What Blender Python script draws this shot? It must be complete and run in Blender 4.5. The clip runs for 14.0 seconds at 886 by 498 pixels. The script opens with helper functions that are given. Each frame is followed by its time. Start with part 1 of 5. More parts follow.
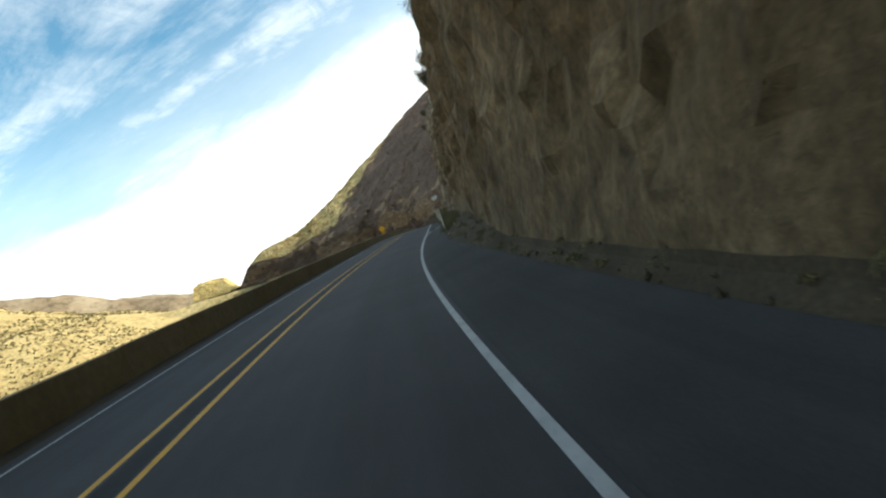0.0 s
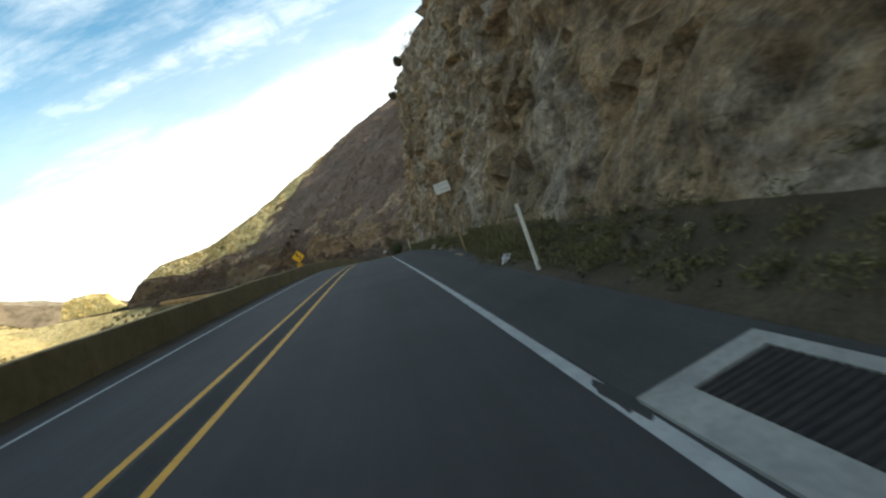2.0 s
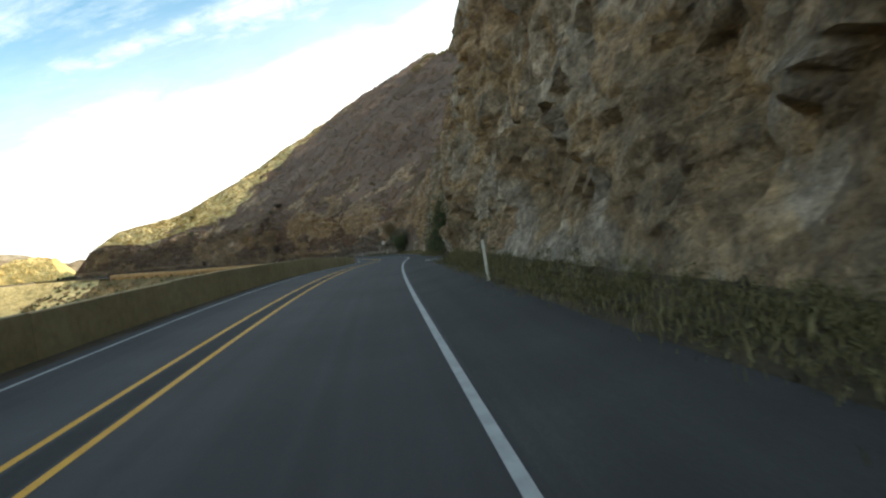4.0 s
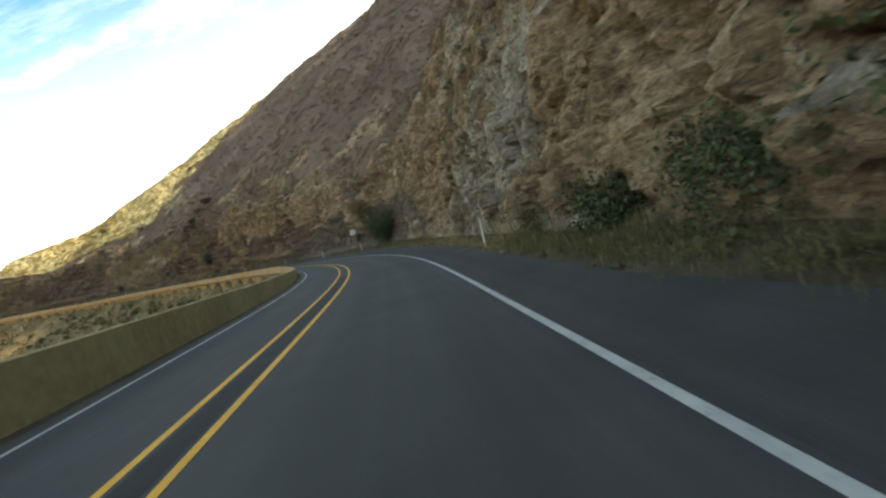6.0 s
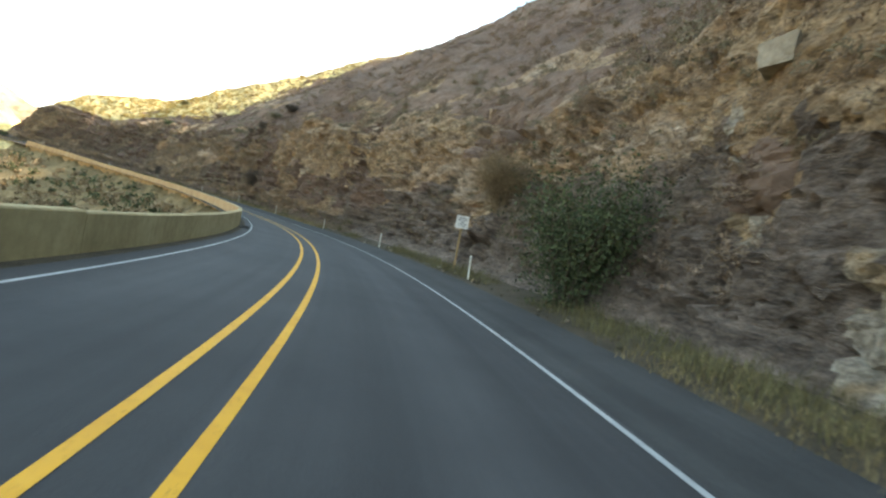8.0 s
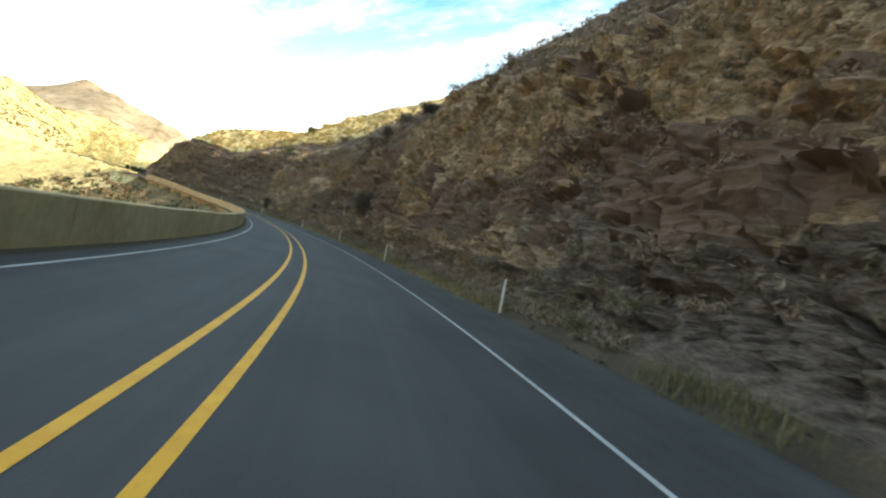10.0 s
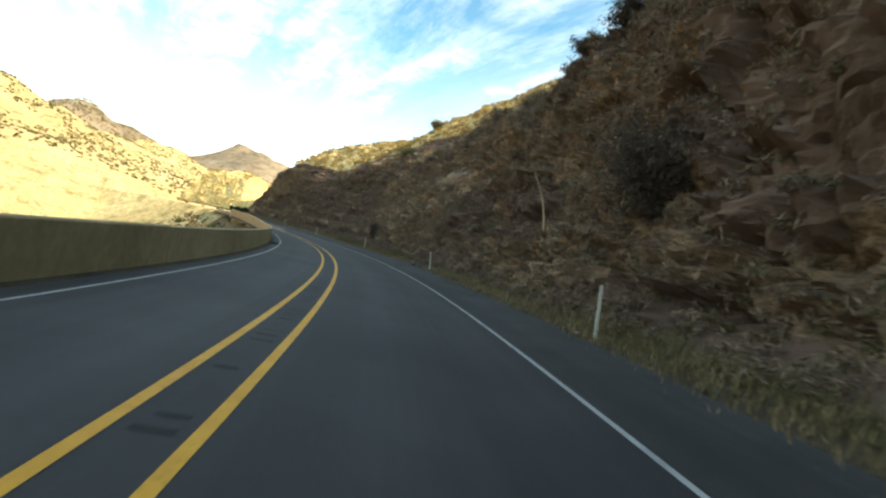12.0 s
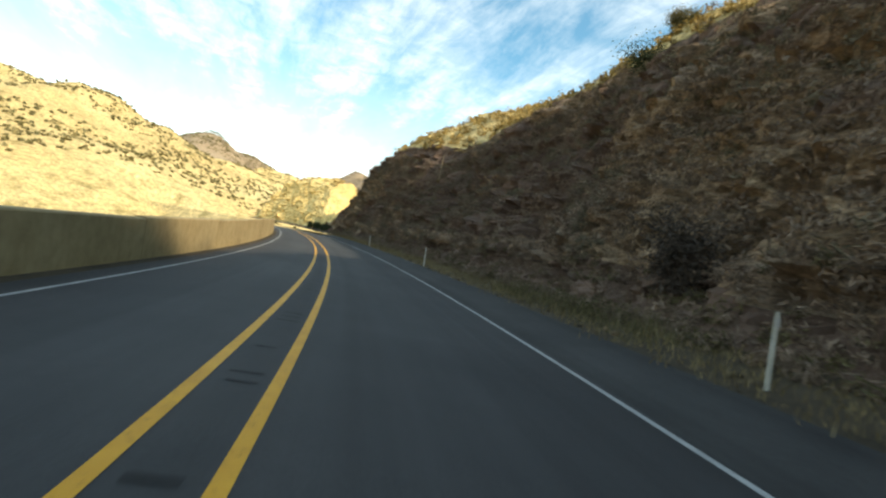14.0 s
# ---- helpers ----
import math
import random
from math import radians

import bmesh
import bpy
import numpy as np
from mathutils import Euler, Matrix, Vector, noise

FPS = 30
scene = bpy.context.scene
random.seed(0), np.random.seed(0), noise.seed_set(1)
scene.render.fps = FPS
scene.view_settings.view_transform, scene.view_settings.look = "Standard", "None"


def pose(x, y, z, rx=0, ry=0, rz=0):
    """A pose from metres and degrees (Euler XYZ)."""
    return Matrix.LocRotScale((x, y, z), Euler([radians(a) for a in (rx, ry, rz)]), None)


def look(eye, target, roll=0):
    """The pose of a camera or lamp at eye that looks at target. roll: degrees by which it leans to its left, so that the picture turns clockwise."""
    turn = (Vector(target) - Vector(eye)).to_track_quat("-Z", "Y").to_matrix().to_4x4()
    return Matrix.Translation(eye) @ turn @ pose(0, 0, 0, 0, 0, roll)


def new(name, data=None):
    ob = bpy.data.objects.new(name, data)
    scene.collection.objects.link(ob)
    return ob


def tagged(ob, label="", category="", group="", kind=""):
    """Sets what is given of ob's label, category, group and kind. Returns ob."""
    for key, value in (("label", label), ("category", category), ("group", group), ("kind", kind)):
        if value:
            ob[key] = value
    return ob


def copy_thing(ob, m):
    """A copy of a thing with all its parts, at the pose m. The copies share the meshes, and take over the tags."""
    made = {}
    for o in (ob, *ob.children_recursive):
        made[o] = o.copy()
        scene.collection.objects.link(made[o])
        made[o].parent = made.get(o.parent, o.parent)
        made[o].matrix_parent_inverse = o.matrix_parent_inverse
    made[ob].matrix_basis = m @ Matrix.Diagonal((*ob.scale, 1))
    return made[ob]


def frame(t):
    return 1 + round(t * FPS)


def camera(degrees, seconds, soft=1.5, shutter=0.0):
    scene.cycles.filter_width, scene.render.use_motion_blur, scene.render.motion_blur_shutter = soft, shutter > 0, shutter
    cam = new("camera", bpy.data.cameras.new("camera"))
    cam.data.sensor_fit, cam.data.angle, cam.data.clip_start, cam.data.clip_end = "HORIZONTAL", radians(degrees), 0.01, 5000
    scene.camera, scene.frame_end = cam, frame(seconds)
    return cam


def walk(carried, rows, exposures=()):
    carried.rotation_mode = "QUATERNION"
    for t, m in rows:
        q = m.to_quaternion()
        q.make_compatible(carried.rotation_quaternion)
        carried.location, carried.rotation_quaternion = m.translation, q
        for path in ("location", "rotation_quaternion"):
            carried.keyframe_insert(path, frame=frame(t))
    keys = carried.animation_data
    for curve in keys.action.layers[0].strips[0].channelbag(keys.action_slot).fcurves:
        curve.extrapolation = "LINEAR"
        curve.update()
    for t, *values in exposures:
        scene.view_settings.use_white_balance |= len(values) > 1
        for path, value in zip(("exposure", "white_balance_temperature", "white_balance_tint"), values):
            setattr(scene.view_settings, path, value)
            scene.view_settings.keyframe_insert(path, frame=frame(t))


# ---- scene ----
# The motorcycle's helmet camera: seconds, eye (x, y, z) and its turn in degrees
cam = camera(82.80, 14.0, soft=2.3, shutter=0.08)
ROWS = [
    (0.0, 2.789, -0.171, -1.367, 88.07, 17.50, -8.13),
    (0.5, 2.987, 9.084, -0.988, 88.53, 16.21, -10.17),
    (1.0, 3.438, 18.448, -0.629, 89.36, 16.11, -11.75),
    (1.5, 4.161, 27.806, -0.242, 89.46, 15.86, -13.88),
    (2.0, 5.283, 37.157, 0.230, 90.00, 11.66, -15.76),
    (2.5, 6.797, 46.769, 0.722, 90.59, 5.36, -16.53),
    (3.0, 8.310, 55.934, 1.177, 91.32, 0.96, -16.62),
    (3.2, 8.900, 59.271, 1.348, 91.15, 0.78, -16.39),
    (5.3, 14.824, 97.542, 2.000, 85.75, 18.33, -17.48),
    (5.5, 15.475, 101.578, 1.988, 85.82, 17.78, -18.44),
    (6.0, 17.474, 111.946, 1.921, 86.47, 13.08, -19.52),
    (6.5, 19.481, 122.295, 1.837, 87.36, 4.75, -20.08),
    (7.0, 21.123, 132.179, 1.671, 88.84, -6.94, -18.28),
    (7.5, 22.425, 142.160, 1.537, 89.40, -12.96, -14.07),
    (8.0, 23.032, 151.783, 1.451, 89.53, -13.48, -9.71),
    (8.5, 22.962, 160.820, 1.369, 89.73, -12.17, -5.64),
    (9.0, 22.286, 169.994, 1.299, 90.01, -11.53, -2.15),
    (9.2, 21.853, 173.476, 1.266, 90.39, -12.38, -0.61),
    (11.3, 11.452, 210.533, 1.378, 91.27, -14.53, 16.23),
    (11.5, 9.752, 214.203, 1.414, 91.00, -13.60, 17.69),
    (12.0, 4.740, 223.916, 1.455, 91.03, -11.28, 21.14),
    (12.5, -0.988, 233.582, 1.466, 90.64, -10.51, 24.19),
    (13.0, -7.293, 242.968, 1.490, 90.80, -10.20, 27.29),
    (13.5, -13.478, 251.286, 1.645, 90.70, -10.51, 30.43),
    (14.0, -20.137, 259.089, 1.772, 91.23, -10.90, 33.93),
]
EXPO = [(0.0, -0.17, 6500, 10), (1.0, -0.15, 6500, 10), (3.0, 0.1, 6700, 10), (5.5, 0.2, 7000, 10), (6.0, 0.5, 7200, 10), (6.5, 0.85, 7100, 10), (7.0, 1.12, 6900, 10), (7.5, 1.3, 6800, 10), (8.5, 1.28, 6800, 10), (9.0, 1.15, 6800, 10), (11.5, 0.45, 6900, 10), (13.0, 0.22, 6900, 10), (14.0, 0.05, 6800, 10)]
walk(cam, [(t, pose(x, y, z, rx, ry, rz)) for t, x, y, z, rx, ry, rz in ROWS], exposures=EXPO)

# ---- end of camera ----

# ---- world, sun ----
SUN_AZ, SUN_EL = 2.0, 35.7
VEIL_AZ = 22.0
world = bpy.data.worlds.new("sky")
scene.world = world
world.use_nodes = True


def node(tree, kind, **values):
    n = tree.nodes.new(kind)
    for key, value in values.items():
        if key == "operation":
            n.operation = value
        elif key == "blend_type":
            n.blend_type = value
        elif key == "data_type":
            n.data_type = value
        elif key == "sky_type":
            n.sky_type = value
        elif key == "sun_disc":
            n.sun_disc = value
        elif key == "sun_elevation":
            n.sun_elevation = value
        elif key == "sun_rotation":
            n.sun_rotation = value
        elif key == "air_density":
            n.air_density = value
        elif key == "dust_density":
            n.dust_density = value
        elif key == "ozone_density":
            n.ozone_density = value
        elif key == "feature":
            n.feature = value
        else:
            n.inputs[key.replace("_", " ")].default_value = value
    return n


def ramp(tree, stops, source):
    n = tree.nodes.new("ShaderNodeValToRGB")
    els = n.color_ramp.elements
    while len(els) < len(stops):
        els.new(0.5)
    for el, (at, col) in zip(els, stops):
        el.position = at
        el.color = (*col, 1) if len(col) == 3 else col
    tree.links.new(source, n.inputs[0])
    return n


def build_sky(tree):
    tree.nodes.clear()
    ln = tree.links.new
    out = tree.nodes.new("ShaderNodeOutputWorld")
    bg = node(tree, "ShaderNodeBackground", Strength=0.088)
    sky = node(tree, "ShaderNodeTexSky", sky_type="NISHITA", sun_disc=False, sun_elevation=radians(SUN_EL), sun_rotation=radians(90 - SUN_AZ),
               air_density=1.0, dust_density=0.6, ozone_density=1.6)
    co = tree.nodes.new("ShaderNodeTexCoord")
    sep = tree.nodes.new("ShaderNodeSeparateXYZ")
    ln(co.outputs["Generated"], sep.inputs[0])
    # high thin cloud on a flat layer: direction divided by its height
    hgt = node(tree, "ShaderNodeMath", operation="MAXIMUM")
    ln(sep.outputs["Z"], hgt.inputs[0])
    hgt.inputs[1].default_value = 0.03
    add = node(tree, "ShaderNodeMath", operation="ADD")
    ln(hgt.outputs[0], add.inputs[0])
    add.inputs[1].default_value = 0.12
    div = node(tree, "ShaderNodeVectorMath", operation="DIVIDE")
    comb = tree.nodes.new("ShaderNodeCombineXYZ")
    for k in range(3):
        ln(add.outputs[0], comb.inputs[k])
    ln(co.outputs["Generated"], div.inputs[0])
    ln(comb.outputs[0], div.inputs[1])
    # streaks of cirrus drawn out along one bearing
    mp = tree.nodes.new("ShaderNodeMapping")
    mp.vector_type = "TEXTURE"
    mp.inputs["Rotation"].default_value = (0, 0, radians(-34))
    mp.inputs["Scale"].default_value = (1.9, 0.62, 1.0)
    ln(div.outputs[0], mp.inputs[0])
    n1 = node(tree, "ShaderNodeTexNoise", Scale=1.7, Detail=10.0, Roughness=0.66, Distortion=0.25)
    ln(mp.outputs[0], n1.inputs["Vector"])
    thin = ramp(tree, [(0.38, (0, 0, 0)), (0.76, (1, 1, 1))], n1.outputs[0])
    n2 = node(tree, "ShaderNodeTexNoise", Scale=9.0, Detail=6.0, Roughness=0.6, Distortion=0.8)
    ln(div.outputs[0], n2.inputs["Vector"])
    torn = ramp(tree, [(0.30, (0.45, 0.45, 0.45)), (0.62, (1, 1, 1))], n2.outputs[0])
    streak = node(tree, "ShaderNodeMath", operation="MULTIPLY")
    ln(thin.outputs[0], streak.inputs[0])
    ln(torn.outputs[0], streak.inputs[1])
    # white veil: low all round, and reaching higher towards the sun
    side = node(tree, "ShaderNodeVectorMath", operation="DOT_PRODUCT")
    ln(co.outputs["Generated"], side.inputs[0])
    side.inputs[1].default_value = (math.cos(radians(VEIL_AZ)), math.sin(radians(VEIL_AZ)), 0)
    veil = node(tree, "ShaderNodeMath", operation="MULTIPLY_ADD")
    least = node(tree, "ShaderNodeMath", operation="MAXIMUM")
    ln(side.outputs["Value"], least.inputs[0])
    least.inputs[1].default_value = -0.15
    ln(least.outputs[0], veil.inputs[0])
    veil.inputs[1].default_value = -0.33
    ln(sep.outputs["Z"], veil.inputs[2])
    ragged = node(tree, "ShaderNodeMath", operation="MULTIPLY_ADD")
    ln(n1.outputs[0], ragged.inputs[0])
    ragged.inputs[1].default_value = -0.22
    ln(veil.outputs[0], ragged.inputs[2])
    low = ramp(tree, [(0.0, (1, 1, 1)), (0.075, (0.85, 0.85, 0.85)), (0.14, (0.36, 0.36, 0.36)), (0.31, (0.0, 0.0, 0.0))], ragged.outputs[0])
    mx = node(tree, "ShaderNodeMath", operation="MAXIMUM")
    ln(streak.outputs[0], mx.inputs[0])
    ln(low.outputs[0], mx.inputs[1])
    mul = node(tree, "ShaderNodeMath", operation="MULTIPLY")
    ln(mx.outputs[0], mul.inputs[0])
    mul.inputs[1].default_value = 0.92
    mix = node(tree, "ShaderNodeMix", data_type="RGBA")
    ln(mul.outputs[0], mix.inputs[0])
    tint = node(tree, "ShaderNodeMix", data_type="RGBA", blend_type="MULTIPLY")
    tint.inputs[0].default_value = 1.0
    ln(sky.outputs[0], tint.inputs[6])
    tint.inputs[7].default_value = (1.95, 3.0, 2.75, 1)
    ln(tint.outputs[2], mix.inputs[6])
    mix.inputs[7].default_value = (19.4, 20.2, 19.6, 1)
    ln(mix.outputs[2], bg.inputs[0])
    ln(bg.outputs[0], out.inputs[0])


build_sky(world.node_tree)
sun_data = bpy.data.lights.new("sun", "SUN")
sun_data.energy, sun_data.angle, sun_data.color = 6.0, radians(0.6), (1.0, 0.855, 0.62)
to_sun = Vector((math.cos(radians(SUN_EL)) * math.cos(radians(SUN_AZ)), math.cos(radians(SUN_EL)) * math.sin(radians(SUN_AZ)), math.sin(radians(SUN_EL))))
new("sun", sun_data).matrix_world = look(to_sun * 300, (0, 0, 0))

# ---- materials ----


def material(name, base=(0.3, 0.3, 0.3), rough=0.8, metal=0.0):
    m = bpy.data.materials.new(name)
    m.use_nodes = True
    bs = m.node_tree.nodes["Principled BSDF"]
    bs.inputs["Base Color"].default_value = (*base, 1)
    bs.inputs["Roughness"].default_value = rough
    bs.inputs["Metallic"].default_value = metal
    return m


def noisy(name, stops, scale=1.0, detail=6.0, rough=0.85, stretch=(1, 1, 1), stops2=None, scale2=8.0, amount2=0.5, bump=0.3, bump_scale=12.0, bump_dist=0.05, distort=0.0, cells=0.0, island=0.0, tones=0.0, tone_mix=1.0, fine=0.0):
    """A two-scale natural surface in world metres: broad colour, finer speckle laid over it, and relief."""
    m = material(name, rough=rough)
    t = m.node_tree
    ln = t.links.new
    bs = t.nodes["Principled BSDF"]
    bs.inputs["Specular IOR Level"].default_value = 0.25
    geo = t.nodes.new("ShaderNodeNewGeometry")
    mp = t.nodes.new("ShaderNodeMapping")
    mp.inputs["Scale"].default_value = stretch
    ln(geo.outputs["Position"], mp.inputs[0])
    n1 = node(t, "ShaderNodeTexNoise", Scale=scale, Detail=detail, Roughness=0.6, Distortion=distort)
    ln(mp.outputs[0], n1.inputs["Vector"])
    col = ramp(t, stops, n1.outputs[0]).outputs[0]
    if stops2:
        n2 = node(t, "ShaderNodeTexNoise", Scale=scale2, Detail=5.0, Roughness=0.65)
        ln(mp.outputs[0], n2.inputs["Vector"])
        c2 = ramp(t, stops2, n2.outputs[0])
        mix = node(t, "ShaderNodeMix", data_type="RGBA", blend_type="MULTIPLY")
        mix.inputs[0].default_value = amount2
        ln(col, mix.inputs[6])
        ln(c2.outputs[0], mix.inputs[7])
        col = mix.outputs[2]
    if tones:
        for sc, am in ((tones, 0.75), (tones * 2.9, 0.6)):
            v = node(t, "ShaderNodeTexVoronoi", Scale=sc)
            wob = node(t, "ShaderNodeTexNoise", Scale=sc * 1.5, Detail=4.0)
            ln(mp.outputs[0], wob.inputs["Vector"])
            vm = node(t, "ShaderNodeVectorMath", operation="MULTIPLY_ADD")
            ln(wob.outputs["Color"], vm.inputs[0])
            vm.inputs[1].default_value = (1.1 / sc, 1.1 / sc, 1.1 / sc)
            ln(mp.outputs[0], vm.inputs[2])
            ln(vm.outputs[0], v.inputs["Vector"])
            r = ramp(t, [(0.0, (0.60, 0.58, 0.56)), (0.45, (0.95, 0.94, 0.92)), (0.8, (1.15, 1.14, 1.12)), (1.0, (1.55, 1.53, 1.5))], v.outputs["Color"])
            mix = node(t, "ShaderNodeMix", data_type="RGBA", blend_type="MULTIPLY")
            mix.inputs[0].default_value = am * tone_mix
            ln(col, mix.inputs[6])
            ln(r.outputs[0], mix.inputs[7])
            col = mix.outputs[2]
    if fine:
        for sc, lo, hi in ((fine, 0.50, 1.45), (fine * 3.1, 0.62, 1.32)):
            nf = node(t, "ShaderNodeTexNoise", Scale=sc, Detail=7.0, Roughness=0.72, Distortion=0.4)
            ln(mp.outputs[0], nf.inputs["Vector"])
            rf = ramp(t, [(0.34, (lo, lo, lo)), (0.66, (hi, hi, hi))], nf.outputs[0])
            mix = node(t, "ShaderNodeMix", data_type="RGBA", blend_type="MULTIPLY")
            mix.inputs[0].default_value = 0.85
            ln(col, mix.inputs[6])
            ln(rf.outputs[0], mix.inputs[7])
            col = mix.outputs[2]
    if island:
        mix = node(t, "ShaderNodeMix", data_type="RGBA", blend_type="MULTIPLY")
        mix.inputs[0].default_value = island
        r = ramp(t, [(0.0, (0.45, 0.45, 0.42)), (1.0, (1.35, 1.3, 1.2))], geo.outputs["Random Per Island"])
        ln(col, mix.inputs[6])
        ln(r.outputs[0], mix.inputs[7])
        col = mix.outputs[2]
    ln(col, bs.inputs["Base Color"])
    n3 = node(t, "ShaderNodeTexNoise", Scale=bump_scale, Detail=8.0, Roughness=0.7)
    ln(mp.outputs[0], n3.inputs["Vector"])
    hsrc = n3.outputs[0]
    if cells:
        # cracks of two sizes, bent and broken so that no cell is like the next
        for sc, am in ((cells, 0.38), (cells * 2.7, 0.24)):
            wob = node(t, "ShaderNodeTexNoise", Scale=sc * 0.9, Detail=5.0, Roughness=0.7)
            ln(mp.outputs[0], wob.inputs["Vector"])
            vm = node(t, "ShaderNodeVectorMath", operation="MULTIPLY_ADD")
            ln(wob.outputs["Color"], vm.inputs[0])
            vm.inputs[1].default_value = (1.9 / sc, 1.9 / sc, 1.9 / sc)
            ln(mp.outputs[0], vm.inputs[2])
            v = node(t, "ShaderNodeTexVoronoi", feature="DISTANCE_TO_EDGE", Scale=sc)
            ln(vm.outputs[0], v.inputs["Vector"])
            vr = ramp(t, [(0.0, (0, 0, 0)), (0.16, (am, am, am))], v.outputs["Distance"])
            mm = node(t, "ShaderNodeMath", operation="ADD")
            ln(hsrc, mm.inputs[0])
            ln(vr.outputs[0], mm.inputs[1])
            hsrc = mm.outputs[0]
    b = node(t, "ShaderNodeBump", Strength=bump, Distance=bump_dist)
    ln(hsrc, b.inputs["Height"])
    ln(b.outputs[0], bs.inputs["Normal"])
    return m


def worn_along(m, amount):
    """Wear drawn out along the road, from the map of metres across and along it."""
    t = m.node_tree
    bs = t.nodes["Principled BSDF"]
    old = bs.inputs["Base Color"].links[0].from_socket
    uv = t.nodes.new("ShaderNodeUVMap")
    uv.uv_map = "road_metres"
    mix_from = old
    for sx, sy, lo, hi in ((1.1, 0.010, 0.76, 1.22), (5.0, 0.05, 0.90, 1.08), (0.3, 0.09, 0.9, 1.1)):
        mp = t.nodes.new("ShaderNodeMapping")
        mp.inputs["Scale"].default_value = (sx, sy, 1)
        t.links.new(uv.outputs[0], mp.inputs[0])
        n = node(t, "ShaderNodeTexNoise", Scale=1.0, Detail=4.0, Roughness=0.55)
        t.links.new(mp.outputs[0], n.inputs["Vector"])
        r = ramp(t, [(0.32, (lo, lo, lo)), (0.68, (hi, hi, hi))], n.outputs[0])
        mix = node(t, "ShaderNodeMix", data_type="RGBA", blend_type="MULTIPLY")
        mix.inputs[0].default_value = amount
        t.links.new(mix_from, mix.inputs[6])
        t.links.new(r.outputs[0], mix.inputs[7])
        mix_from = mix.outputs[2]
    t.links.new(mix_from, bs.inputs["Base Color"])


ASPHALT = noisy("asphalt", [(0.3, (0.032, 0.032, 0.033)), (0.7, (0.050, 0.050, 0.050))], scale=0.35, stretch=(1, 1, 1), rough=0.78,
                stops2=[(0.35, (0.72, 0.72, 0.72)), (0.7, (1.15, 1.15, 1.15))], scale2=60, amount2=0.8, bump=0.35, bump_scale=140, bump_dist=0.006)
SHOULDER = noisy("shoulder_asphalt", [(0.3, (0.032, 0.032, 0.032)), (0.7, (0.051, 0.051, 0.050))], scale=0.5, rough=0.9,
                 stops2=[(0.35, (0.7, 0.7, 0.7)), (0.7, (1.2, 1.2, 1.15))], scale2=40, amount2=0.8, bump=0.4, bump_scale=110, bump_dist=0.008)
worn_along(ASPHALT, 0.9)
worn_along(SHOULDER, 0.9)
YELLOW = noisy("yellow_paint", [(0.3, (0.54, 0.255, 0.008)), (0.7, (0.66, 0.335, 0.016))], scale=3.0, rough=0.6,
               stops2=[(0.30, (0.35, 0.33, 0.3)), (0.42, (1, 1, 1))], scale2=22, amount2=0.7, bump=0.2, bump_scale=140, bump_dist=0.004)
WHITE = noisy("white_paint", [(0.3, (0.279, 0.288, 0.284)), (0.7, (0.414, 0.423, 0.414))], scale=3.0, rough=0.6,
              stops2=[(0.30, (0.45, 0.45, 0.45)), (0.42, (1, 1, 1))], scale2=22, amount2=0.7, bump=0.2, bump_scale=140, bump_dist=0.004)
CONCRETE = noisy("weathered_concrete", [(0.25, (0.249, 0.189, 0.095)), (0.5, (0.329, 0.257, 0.134)), (0.75, (0.404, 0.324, 0.180))], scale=0.45, rough=0.92, stretch=(1, 1, 0.8),
                 stops2=[(0.3, (0.62, 0.60, 0.55)), (0.65, (1.1, 1.1, 1.1))], scale2=5, amount2=0.6, bump=0.35, bump_scale=24, bump_dist=0.025)
WALLBACK = noisy("tan_wall_back", [(0.25, (0.26, 0.165, 0.080)), (0.5, (0.35, 0.23, 0.115)), (0.75, (0.42, 0.29, 0.155))], scale=0.8, rough=0.9, stretch=(1, 1, 0.6),
                 stops2=[(0.3, (0.6, 0.58, 0.55)), (0.65, (1.1, 1.1, 1.1))], scale2=9, amount2=0.5, bump=0.3, bump_scale=30, bump_dist=0.02)
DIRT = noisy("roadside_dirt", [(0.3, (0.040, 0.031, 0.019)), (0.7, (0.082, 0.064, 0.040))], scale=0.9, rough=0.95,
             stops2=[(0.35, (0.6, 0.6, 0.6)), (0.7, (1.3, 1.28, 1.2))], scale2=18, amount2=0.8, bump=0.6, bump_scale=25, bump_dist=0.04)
ROCK = noisy("fractured_rock", [(0.28, (0.122, 0.092, 0.061)), (0.40, (0.212, 0.167, 0.114)), (0.47, (0.290, 0.212, 0.126)), (0.53, (0.288, 0.245, 0.192)), (0.74, (0.415, 0.373, 0.318))], scale=0.22, detail=10, rough=0.9, distort=0.6,
             stops2=[(0.30, (0.42, 0.38, 0.35)), (0.5, (0.95, 0.93, 0.9)), (0.72, (1.35, 1.3, 1.25))], scale2=1.6, amount2=0.85, bump=1.0, bump_scale=5.5, bump_dist=0.17, tones=0.9, fine=3.5, cells=0.9)
GREYROCK = noisy("pale_fractured_rock", [(0.28, (0.122, 0.094, 0.065)), (0.40, (0.212, 0.168, 0.119)), (0.47, (0.290, 0.214, 0.133)), (0.53, (0.300, 0.262, 0.214)), (0.74, (0.42, 0.385, 0.338))], scale=0.22, detail=10, rough=0.9, distort=0.6,
             stops2=[(0.30, (0.42, 0.38, 0.35)), (0.5, (0.95, 0.93, 0.9)), (0.72, (1.35, 1.3, 1.25))], scale2=1.6, amount2=0.85, bump=1.0, bump_scale=5.5, bump_dist=0.17, tones=0.9, fine=3.5, cells=0.9)
